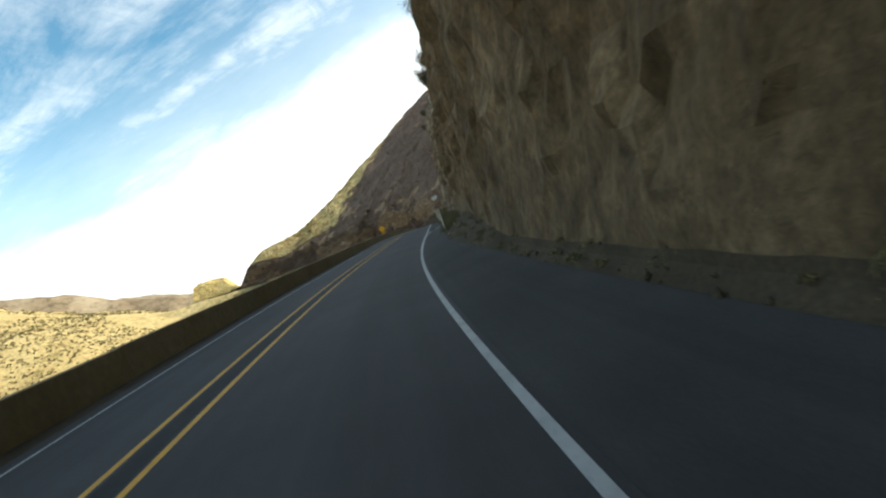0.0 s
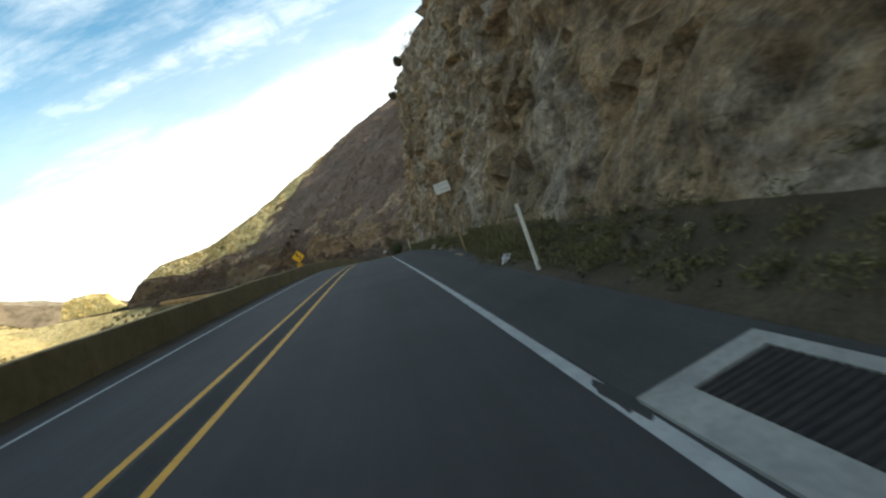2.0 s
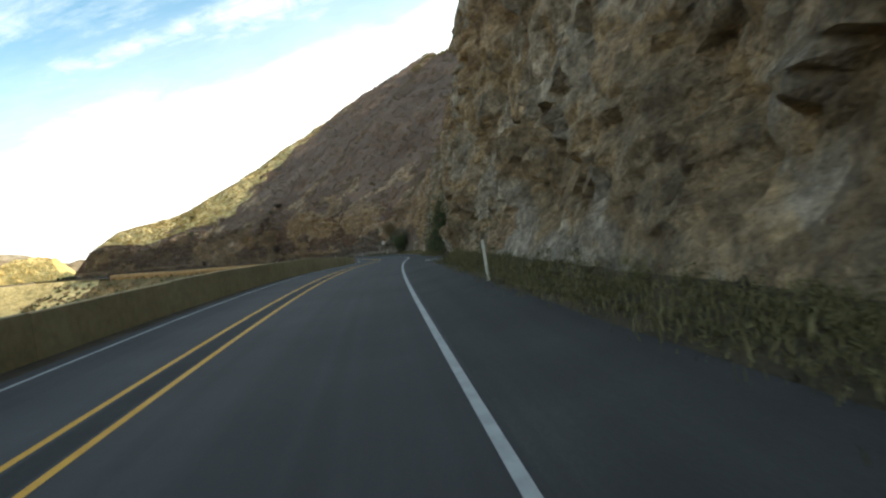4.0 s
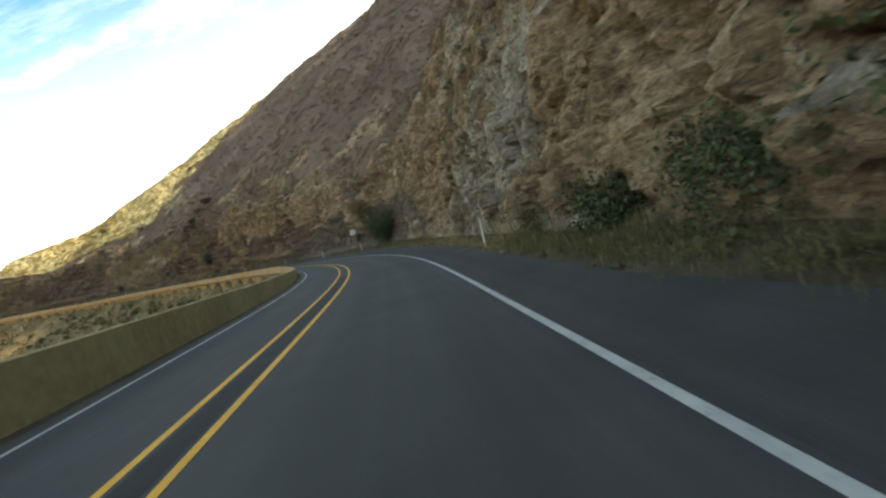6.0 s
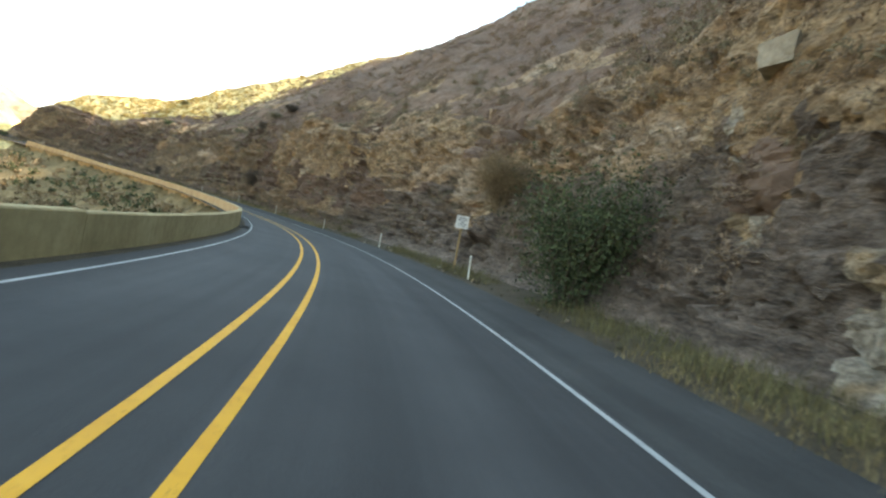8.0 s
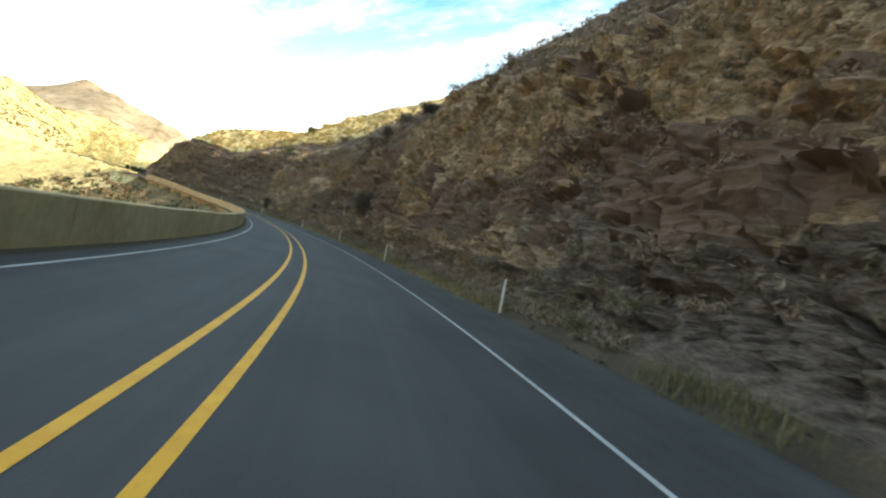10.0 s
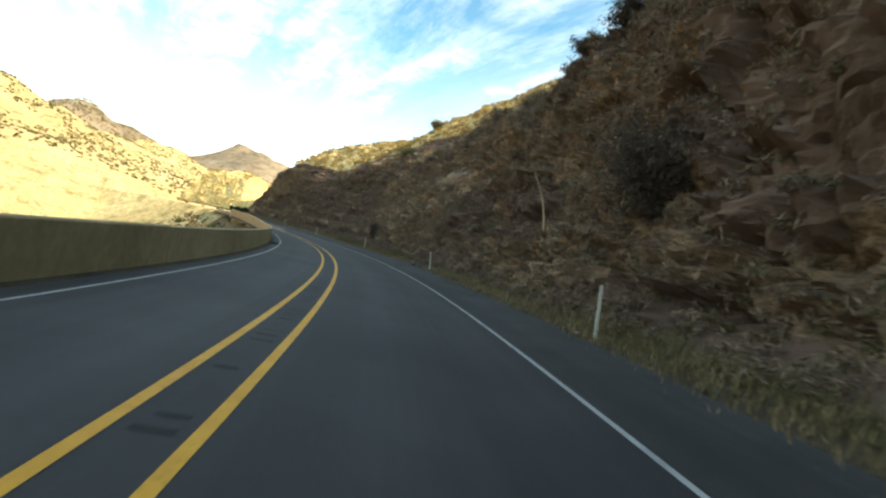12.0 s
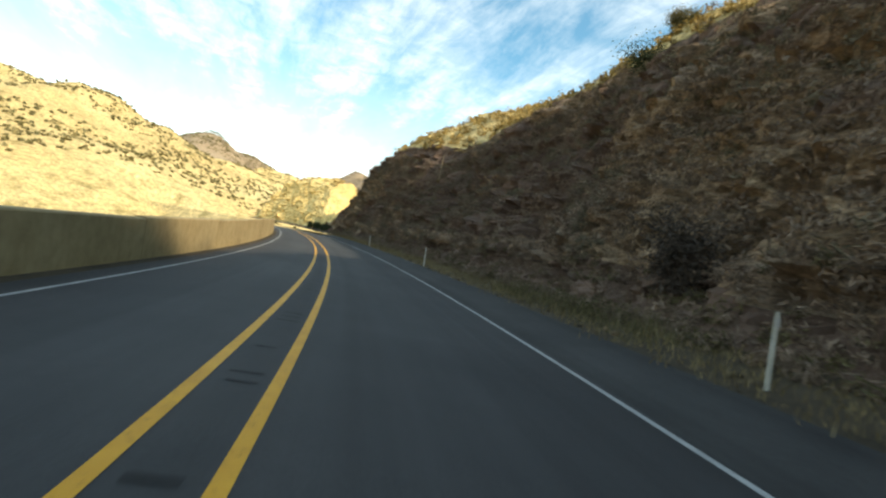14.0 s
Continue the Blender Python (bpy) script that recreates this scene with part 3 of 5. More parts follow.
RIDGES = [
    [(-380, 150, 70), (-350, 240, 60), (-325, 321, 48), (-285, 350, 36), (-262, 375, 29), (-235, 400, 17), (-215, 420, 6)],
    [(-286, 350, 34), (-222, 330, 33), (-205, 304, 28), (-170, 330, 8)],
    [(-520, 480, 50), (-454, 509, 70), (-400, 560, 52), (-380, 640, 41)],
    [(-900, 760, 96), (-720, 830, 86), (-657, 895, 125), (-562, 854, 101), (-450, 880, 70), (-345, 890, 41), (-290, 905, 31), (-230, 925, 13)],
    [(-820, 1300, 60), (-716, 1339, 74), (-682, 1356, 60), (-642, 1376, 82), (-592, 1399, 75), (-552, 1415, 68), (-520, 1428, 46), (-490, 1438, 30), (-438, 1456, 44), (-385, 1470, 30), (-339, 1483, 22), (-250, 1520, 19), (-100, 1600, 36), (200, 1650, 70)],
]
FALL = [0.42, 0.40, 0.5, 0.6, 0.3]


def left_ground(x, y):
    """The height of the land left of the road: a drop below the parapet, a valley, and the hills behind it."""
    s, d = near_road(x, y)
    out = np.clip(-3.6 - d, 0, None)
    dist = np.hypot(x, y - 150)
    drop = -0.25 - 1.5 * np.clip(out - 0.3, 0, 1) - 0.5 * np.clip(out - 0.6, 0, 34)
    h = np.where(d > -4.2, -0.25, drop)
    P = np.stack([x, y, np.zeros(len(x))], 1)
    rough = (fbm(P * 0.012 + 7, 5, 3) - 0.5) - 0.55 * (0.18 - np.abs(fbm(P * 0.022 + 31, 4, 17) - 0.5)).clip(0, 1)
    for line, fall in zip(RIDGES, FALL):
        best = np.full(len(x), -99.0)
        for (x0, y0, z0), (x1, y1, z1) in zip(line, line[1:]):
            ux, uy = x1 - x0, y1 - y0
            t = np.clip(((x - x0) * ux + (y - y0) * uy) / (ux * ux + uy * uy), 0, 1)
            gap = np.hypot(x - x0 - t * ux, y - y0 - t * uy)
            top = z0 + t * (z1 - z0)
            best = np.maximum(best, top - fall * np.sqrt(gap * gap + 64) + 8 * fall)
        wob = np.clip(out / 60, 0, 1)
        h = np.where(out > 4, np.maximum(h, best + rough * wob * np.clip(best * 0.5 + 14, 4, 34)), h)
    h = h + np.clip(out - 3, 0, 12) / 12 * (fbm(P * 0.09, 4, 11) - 0.5) * 2.4
    return np.where(d > -4.2, -0.25, h) + np.interp(s, ST, _pz) * np.clip(1 - out / 160, 0, 1)


def axis(*spans):
    out = [np.arange(a, b, st) for a, b, st in spans]
    return np.concatenate(out)


gx = axis((-2600, -960, 70), (-960, -420, 14), (-420, -130, 5), (-130, 45, 2.0), (45, 200, 12), (200, 2200, 90))
gy = axis((-1500, -60, 60), (-60, 400, 2.6), (400, 700, 7), (700, 1300, 16), (1300, 3200, 90))
X, Y = np.meshgrid(gx, gy)
Z = left_ground(X.ravel(), Y.ravel()).reshape(X.shape)
_gs, _gd = near_road(X.ravel(), Y.ravel())
ground = sheet("ground", np.stack([X, Y, Z], -1), [HILL, BRUSH, FARHILL])
_close = (_gd > -26) & (_gs > -85) & (_gs < 325)
_far_off = (np.hypot(X, Y - 250) > 520 + 60 * np.sin(X * 0.02) * np.sin(Y * 0.017)).ravel()
ground.data.polygons.foreach_set("material_index", np.where(_close, 1, np.where(_far_off, 2, 0)).reshape(X.shape)[:-1, :-1].ravel().astype(np.int32))
ground = tagged(ground, "dry golden grass hills and a valley with dark shrubs", "ground", kind="structure")

road = tagged(ribbon("road", -80, 338, -3.05, 3.62, 0.0, ASPHALT), "dark grey asphalt two-lane mountain road", "road", kind="structure")
_ss = np.arange(-80.0, 338.5, 1.0)
shoulder = sheet("road_shoulder", np.stack([at(_ss, 3.60, -0.006), at(_ss, 0.5 * (3.62 + PAVED(_ss)), BANK(_ss) * 0.5), at(_ss, PAVED(_ss) + 0.04, BANK(_ss))], 1), SHOULDER, smooth=False)
road_map(shoulder, np.stack([np.stack([0 * _ss + 3.6, _ss], 1), np.stack([0.5 * (3.62 + PAVED(_ss)), _ss], 1), np.stack([PAVED(_ss), _ss], 1)], 1).reshape(-1, 2))
tagged(shoulder, "worn asphalt shoulder beside the cliff", "shoulder", kind="structure")
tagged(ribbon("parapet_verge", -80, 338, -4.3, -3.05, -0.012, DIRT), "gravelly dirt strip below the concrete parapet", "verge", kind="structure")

YC = table((-90, 0.0), (125, 0.0), (150, 0.04), (175, 0.075), (235, 0.11), (480, 0.12))
VW = table((-90, 0.075), (120, 0.085), (150, 0.07), (170, 0.052), (480, 0.046))
LW = table((-90, 0.092), (22, 0.10), (30, 0.15), (42, 0.15), (54, 0.115), (150, 0.105), (175, 0.09), (480, 0.088))
tagged(ribbon("edge_line_cliff_side", -80, 338, lambda s: 3.5 - LW(s) / 2, lambda s: 3.5 + LW(s) / 2, 0.004, WHITE), "white painted edge line, scuffed", "road marking", kind="structure")
tagged(ribbon("edge_line_valley_side", -80, 338, -2.70, lambda s: -2.70 + VW(s), 0.004, WHITE), "white painted edge line beside the parapet", "road marking", kind="structure")
tagged(ribbon("centre_line_near", -80, 338, lambda s: YC(s) - 0.046, lambda s: YC(s) + 0.052, 0.004, YELLOW), "yellow painted centre line of a double line", "road marking", kind="structure")
tagged(ribbon("centre_line_far", -80, 338, lambda s: YC(s) - 0.582, lambda s: YC(s) - 0.486, 0.004, YELLOW), "yellow painted centre line of a double line", "road marking", kind="structure")
tagged(ribbon("ground_strip", -80, 138, lambda s: YC(s) - 0.43, lambda s: YC(s) - 0.10, 0.002, GROOVE), "darker ground-down asphalt between the yellow lines", "rumble strip", kind="structure")


# ---- the rock cut and hillside on the right ----
def hillside():
    s = np.concatenate([np.arange(-60, -10, 1.0), np.arange(-10, 110, 0.25), np.arange(110, 300, 0.18), np.arange(300, 352, 0.3), np.arange(352, 381, 0.5)])
    u = np.concatenate([np.linspace(0, 1, 92) ** 1.45, 1 + np.linspace(0, 1, 62)[1:] ** 1.25, 2 + np.array([0.3, 0.7, 1.2])])
    S, U = np.meshgrid(s, u, indexing="ij")
    toe, lean, cut, top = TOE(S), LEANING(S), CUT(S), RIDGE(S)
    cut = np.minimum(cut * (0.85 + 0.4 * fbm(np.stack([S.ravel() * 0.07, S.ravel() * 0, S.ravel() * 0], 1), 4, 21).reshape(S.shape)), top * 0.85)
    edge = PAVED(S)
    # from the pavement over the verge to the toe, up the cut, then up the brushy slope to the ridge
    v = np.clip(U / 0.10, 0, 1)
    c = np.clip((U - 0.10) / 0.90, 0, 1)
    w = np.clip(U - 1, 0, 1)
    b = np.clip(U - 2, 0, 3)
    foot = FOOT(S)
    D = edge + (toe - edge) * v + lean * cut * c + (np.maximum(top - cut, 0.3) / RISE(S)) * w + 40 * b
    H = BANK(S) - 0.03 + foot * v ** 1.5 + (cut - foot) * c + np.maximum(top - cut, 0.3) * (1 - (1 - w) ** ROUND(S)) - 26 * b
    P = at(S.ravel(), D.ravel(), H.ravel())
    # rock relief
    n = np.stack([np.cos(np.interp(S.ravel(), ST, _turn)), np.sin(np.interp(S.ravel(), ST, _turn)), np.zeros(S.size)], 1)
    up = np.array([0, 0, 1.0])
    bed = np.interp(S.ravel(), [-90, 110, 160, 400], [0.15, 0.2, 0.6, 0.6])
    Q = np.stack([S.ravel(), D.ravel() * 1.1, H.ravel() - bed * 0.35 * S.ravel()], 1)
    flat = np.interp(S.ravel(), [-90, 100, 165, 215, 400], [0.6, 0.65, 0.72, 0.72, 0.8])
    Qa = Q * np.stack([np.full(S.size, 0.34), np.full(S.size, 0.34), 0.34 * flat], 1)
    warp = np.stack([fbm(Q * 0.5, 3, 31), fbm(Q * 0.5, 3, 41), fbm(Q * 0.5, 3, 51)], 1) - 0.5
    h1, e1 = blocks(Qa + warp * 1.0, 100)
    h2, e2 = blocks(Qa * 2.7 + warp * 1.6, 200)
    h3, e3 = blocks(Qa * 6.1 + warp * 2.0, 300)
    face = (c.ravel() > 0) * np.clip(c.ravel() * 14, 0, 1) * (1 - np.clip(w.ravel() * 9, 0, 1))
    slope = np.clip(w.ravel() * 6, 0, 1)
    big = fbm(Q * np.array([0.07, 0.07, 0.09]), 4, 61) - 0.5
    sharp = np.interp(S.ravel(), [-90, 140, 165, 400], [1, 1, 0.45, 0.42])
    rel = face * np.interp(S.ravel(), [-90, 12, 30, 400], [0.62, 0.62, 1, 1]) * (np.interp(S.ravel(), [-90, 45, 70, 400], [1.1, 1.1, 2.2, 2.4]) * big + (0.30 * sharp * h1 + 0.26 * h2 + (0.15 + 0.06 * (1 - sharp)) * h3) + 0.9 * (fbm(Q * 0.55, 4, 63) - 0.5) + (1 - sharp) * 0.3 * (fbm(Q * np.array([1.3, 1.3, 1.7]), 4, 67) - 0.5) + 0.16 * np.clip(0.12 - e2, 0, 1) / 0.12) + slope * (5.0 * big + 0.5 * h1 * (vnoise(Q * 0.11, 71) > 0.52) + 1.2 * (fbm(Q * 0.35, 3, 81) - 0.5))
    # beds that step out and break off below: thick ledges with thin ones between
    bedded = face * np.interp(S.ravel(), [158, 176, 345, 352], [0, 1, 1, 0])
    level = H.ravel() - 0.05 * S.ravel() + 1.5 * (fbm(Q * np.array([0.10, 0.10, 0.05]), 3, 141) - 0.5) + 0.55 * h1 + 0.22 * h2
    strong = np.clip((vnoise(Q * np.array([0.16, 0.16, 0.30]), 151) - 0.30) * 3.0, 0, 1)
    thick, thin = np.mod(level / 1.55 + 0.6 * vnoise(Q * 0.22, 161), 1.0), np.mod(level / 0.52 + 0.8 * vnoise(Q * 0.5, 171), 1.0)
    rel = rel - bedded * (0.80 * strong * (thick ** 1.6 - 0.38) + 0.16 * (thin ** 1.4 - 0.4) + 0.42 * h1 + 0.66 * h2 + 0.26 * h3 - 0.32 * np.clip(0.10 - e1, 0, 1) / 0.10 - 0.16 * np.clip(0.12 - e2, 0, 1) / 0.12 - 0.55)
    # deep joints between the blocks of the steep cliff
    jointed = face * np.interp(S.ravel(), [20, 34, 130, 160], [0, 1, 1, 0.2])
    rel = rel + jointed * (0.55 * np.clip(0.10 - e1, 0, 1) / 0.10 - 0.42 * h1 + 0.16 * h2)
    rel = rel + face * 2.3 * np.exp(-((S.ravel() - 182.3) / 2.0) ** 2 - ((H.ravel() - 5.7) / 0.7) ** 2)
    # a bulge of big pale blocks past the bend
    rel = rel - face * 1.0 * np.exp(-((S.ravel() - 271.5) / 3.0) ** 4 - ((H.ravel() - 5.0) / 2.4) ** 4)
    vert = slope * (1.8 * (fbm(P * 0.12, 4, 91) - 0.5) + 0.7 * (fbm(P * 0.7, 2, 95) - 0.5)) + (1 - face) * (1 - slope) * v.ravel() * 0.10 * (fbm(P * 1.2, 3, 97) - 0.5)
    P = P + n * rel[:, None] * np.array([1, 1, 1]) + up * vert[:, None] + up * (face * (0.12 * h1 + 0.05 * h2))[:, None]
    # never over the pavement
    back = np.clip(edge.ravel() + 0.25 - (D.ravel() + rel), 0, None) * (c.ravel() > 0)
    P = P + n * back[:, None]
    return P.reshape(*S.shape, 3), S, c, w, U


HP, HS, HC, HW, HU = hillside()
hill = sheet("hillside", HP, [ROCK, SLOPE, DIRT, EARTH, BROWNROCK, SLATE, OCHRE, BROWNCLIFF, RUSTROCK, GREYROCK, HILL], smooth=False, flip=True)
_q = HP[:-1, :-1].reshape(-1, 3)
_mix = fbm(_q * 0.16, 3, 131).reshape(HP.shape[0] - 1, HP.shape[1] - 1)
_ore = fbm(_q * np.array([0.10, 0.10, 0.22]), 4, 181).reshape(_mix.shape)
_s = HS[:-1, :-1]
_up = HP[:-1, :-1, 2] - np.interp(_s, ST, _pz)
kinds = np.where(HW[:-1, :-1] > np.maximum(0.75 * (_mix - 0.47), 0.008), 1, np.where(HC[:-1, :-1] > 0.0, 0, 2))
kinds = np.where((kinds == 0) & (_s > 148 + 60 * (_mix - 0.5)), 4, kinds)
kinds = np.where((kinds == 4) & (_s > 151) & (_s < 206 + 40 * (_ore - 0.5)) & (_up < 3.9 + 9 * (_mix - 0.5)), 5, kinds)
kinds = np.where((kinds == 4) & (_s > 212 + 40 * (_ore - 0.5)) & (_s < 264 + 30 * (_mix - 0.5)), 8, kinds)
kinds = np.where(((kinds == 4) & (_ore > np.interp(_s, [165, 185, 255, 270], [0.535, 0.51, 0.51, 0.49]))) | ((kinds == 8) & (_ore > 0.57)), 6, kinds)
kinds = np.where((kinds == 0) & (_ore > 0.60), 6, kinds)
_scrub = fbm(_q * np.array([0.13, 0.13, 0.22]), 3, 191).reshape(_mix.shape)
kinds = np.where(((kinds == 4) | (kinds == 6) | (kinds == 8)) & (_scrub > np.interp(_s, [165, 178, 190, 240, 262], [0.80, 0.70, 0.58, 0.56, 0.52])) & (_up > 2.5), 1, kinds)
kinds = np.where((kinds > 2) & (_s > 205) & (_up < 0.9 + 3.0 * (_mix - 0.35)), 1, kinds)
kinds = np.where((kinds == 1) & (np.abs(_s - 271.5) < 3.4) & (np.abs(_up - 5.0) < 2.6), 6, kinds)
# the brown darkened for the overhang's shade, reaching farther along higher up
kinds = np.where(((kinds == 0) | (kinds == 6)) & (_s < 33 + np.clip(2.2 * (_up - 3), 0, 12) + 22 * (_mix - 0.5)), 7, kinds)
kinds = np.where((kinds == 0) & (_s > 99 + 18 * (_mix - 0.5)), 9, kinds)
kinds = np.where((kinds == 1) & (_s > 284 + 24 * (_mix - 0.5)) & (HW[:-1, :-1] > 0.06), 10, kinds)
kinds = np.where((_s > 352) & (HC[:-1, :-1] > 0), 3, kinds).ravel().astype(np.int32)
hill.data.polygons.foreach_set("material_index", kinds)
tagged(hill, "brown fractured rock cut below a brushy dry hillside", "hillside", kind="structure")


# ---- the parapet ----
def parapet():
    root = tagged(new("parapet_wall"), "long olive-brown weathered concrete parapet along the valley", "parapet wall", kind="structure")
    step = 6.0
    for a in np.arange(-72, 313, step):
        s = np.linspace(a + 0.008, a + step - 0.008, 7)
        d, h = PARAPET_D(s), PARAPET(s) + 0.012 * math.sin(a * 1.7)
        prof = [(0.02, -0.3), (0.0, 0.02), (-0.03, -0.02 + 1), (-0.05, 1.0), (-0.23, 1.0), (-0.25, 0.98), (-0.30, -0.9)]
        rows = []
        for k, (o, zz) in enumerate(prof):
            z = {0: -0.3 + 0 * s, 1: 0.02 + 0 * s, 2: h - 0.025, 3: h, 4: h, 5: h - 0.025, 6: -2.5 + 0 * s}[k]
            rows.append(at(s, d + o, z))
        P = np.stack(rows, 1)
        n, m = P.shape[:2]
        f = [tuple(q) for q in grid_faces(n, m)] + [tuple(range(m)), tuple((n - 1) * m + k for k in reversed(range(m)))]
        ob = mesh_ob("panel", P.reshape(-1, 3), f, [CONCRETE, WALLBACK], root)
        # the outer face is tan, the other faces olive-brown
        ob.data.polygons.foreach_set("material_index", [1 if k < (n - 1) * (m - 1) and k % (m - 1) == m - 2 else 0 for k in range(len(f))])


parapet()


# ---- plants ----
def quads(name, centres, size, mat, rng, flat=0.0, squash=1.0, parent=None):
    """Many small leaves, each a bent pair of triangles of its own."""
    n = len(centres)
    a = rng.normal(size=(n, 3))
    a[:, 2] *= 1 - flat
    a /= np.linalg.norm(a, axis=1)[:, None]
    b = rng.normal(size=(n, 3))
    b -= (b * a).sum(1)[:, None] * a
    b /= np.linalg.norm(b, axis=1)[:, None]
    sz = (size * rng.uniform(0.6, 1.4, n))[:, None]
    c = np.cross(a, b) * sz * 0.25
    V = np.stack([centres - a * sz, centres - b * sz * 0.55 * squash + c, centres + a * sz, centres + b * sz * 0.55 * squash + c], 1).reshape(-1, 3)
    i = np.arange(n)[:, None] * 4
    F = np.concatenate([i + [0, 1, 2], i + [0, 2, 3]], 1).reshape(-1, 3)
    return tri_mesh(name, V, F, mat, parent)


def tri_mesh(name, V, F, mat, parent=None):
    me = bpy.data.meshes.new(name)
    me.vertices.add(len(V))
    me.vertices.foreach_set("co", np.ascontiguousarray(V, np.float32).ravel())
    me.loops.add(len(F) * 3)
    me.loops.foreach_set("vertex_index", np.ascontiguousarray(F, np.int32).ravel())
    me.polygons.add(len(F))
    me.polygons.foreach_set("loop_start", np.arange(0, len(F) * 3, 3, dtype=np.int32))
    me.materials.append(mat)
    me.update(calc_edges=True)
    ob = new(name, me)
    if parent:
        ob.parent = parent
    return ob


def on_hill(s, u):
    """Places on the hillside's own surface: s along the road, u from the pavement (0) over the cut (1) to the ridge (2)."""
    si, ui = HS[:, 0], HU[0]
    i = np.clip(np.searchsorted(si, s), 1, len(si) - 1)
    j = np.clip(np.searchsorted(ui, u), 1, len(ui) - 1)
    return HP[i, j]


def clump_points(rng, centres, radius, height, per):
    """Leaf places in lumpy mounds round each centre."""
    n = len(centres)
    d = rng.normal(size=(n, per, 3))
    d /= np.linalg.norm(d, axis=2)[..., None]
    d[..., 2] = np.abs(d[..., 2])
    r = rng.uniform(0.35, 1.0, (n, per, 1)) ** 0.5
    lump = 0.7 + 0.5 * np.sin(d[..., :1] * 5 + rng.uniform(0, 6, (n, 1, 1))) * np.cos(d[..., 1:2] * 4 + rng.uniform(0, 6, (n, 1, 1)))
    p = d * r * lump
    p = p * np.stack([radius, radius, height], 1)[:, None, :]
    return (centres[:, None, :] + p).reshape(-1, 3)


def scatter_shrubs():
    rng = np.random.default_rng(5)
    for name, mat, count, leaf, label in (("dry_shrubs", TWIG, 4800, 0.15, "dry brown leafless shrubs over the hillside"), ("sage_shrubs", SAGE, 2400, 0.14, "grey-green sage shrubs over the hillside")):
        s = rng.uniform(-20, 345, count * 2)
        u = 1.0 + rng.uniform(0, 1, count * 2) ** 1.3 * 0.99
        thick = fbm(np.stack([s * 0.07, u * 4, s * 0], 1), 3, 401 if mat is TWIG else 411)
        room = np.clip((RIDGE(s) - CUT(s)) / 70.0, 0.03, 1)
        keep = (thick > 0.45) & (rng.random(count * 2) < room * np.interp(s, [284, 298], [1, 0.25]))
        s, u = s[keep][:count], u[keep][:count]
        c = on_hill(s, u)
        r = rng.uniform(0.45, 1.25, len(c)) * np.where(rng.random(len(c)) < 0.1, 1.5, 1.0)
        pts = clump_points(rng, c, r, r * rng.uniform(0.6, 1.0, len(c)), 80)
        tagged(quads(name, pts, leaf, mat, rng, squash=0.26), label, "shrubs", kind="stuff")
    # growth on the ledges of the cut, thick past the bend
    for name, mat, k, count, label in (("ledge_shrubs", TWIG, 421, 11000, "small dry brown shrubs on the ledges of the rock cut"), ("ledge_sage", SAGE, 431, 5500, "small grey-green shrubs on the ledges of the rock cut")):
        s = np.where(rng.random(count) < 0.45, rng.uniform(242, 345, count), rng.uniform(100, 345, count))
        u = rng.uniform(0.18, 1.0, count)
        keep = fbm(np.stack([s * 0.2, u * 5, s * 0], 1), 3, k) > np.interp(s, [100, 150, 175, 235, 262, 350], [0.60, 0.57, 0.47, 0.46, 0.43, 0.40])
        c = on_hill(s[keep], u[keep])
        r = rng.uniform(0.22, 0.72, len(c))
        tagged(quads(name, clump_points(rng, c, r, r * 0.9, 44), 0.095, mat, rng, squash=0.28), label, "shrubs", kind="stuff")
    # low brush where the cut meets the verge
    for name, mat, count, label in (("foot_shrubs", TWIG, 1900, "low dry brown brush along the foot of the rock cut"), ("foot_weeds", OLIVE, 800, "low olive brush along the foot of the rock cut")):
        s = rng.uniform(198, 345, count)
        c = on_hill(s, 0.075 + 0.13 * rng.random(count) ** 1.3)
        r = rng.uniform(0.18, 0.55, count)
        tagged(quads(name, clump_points(rng, c, r, r * 0.9, 46), 0.08, mat, rng, squash=0.28), label, "shrubs", kind="stuff")
    # golden brush on the sunlit end of the hill
    s = np.concatenate([rng.uniform(280, 346, 3800), rng.uniform(362, 380, 200)])
    u = 1.04 + rng.uniform(0, 0.94, 4000)
    keep = rng.random(4000) < np.clip((RIDGE(s) - CUT(s)) / 26.0, 0.15, 1) * np.clip((s - 278) / 14, 0, 1)
    c = on_hill(s[keep], u[keep])
    r = rng.uniform(0.3, 0.95, len(c))
    tagged(quads("golden_brush", clump_points(rng, c, r, r * 0.7, 44), 0.13, GOLDEN, rng), "golden dry brush on the sunlit end of the hill", "shrubs", kind="stuff")
    # fringe of brush on the skyline
    s = rng.uniform(90, 322, 520)
    c = on_hill(s, rng.uniform(1.9, 2.0, len(s)))
    r = rng.uniform(0.6, 1.5, len(s))
    tagged(quads("ridge_brush", clump_points(rng, c, r, r * 0.9, 90), 0.22, SUNLIT, rng), "olive brush along the ridge line", "shrubs", kind="stuff")


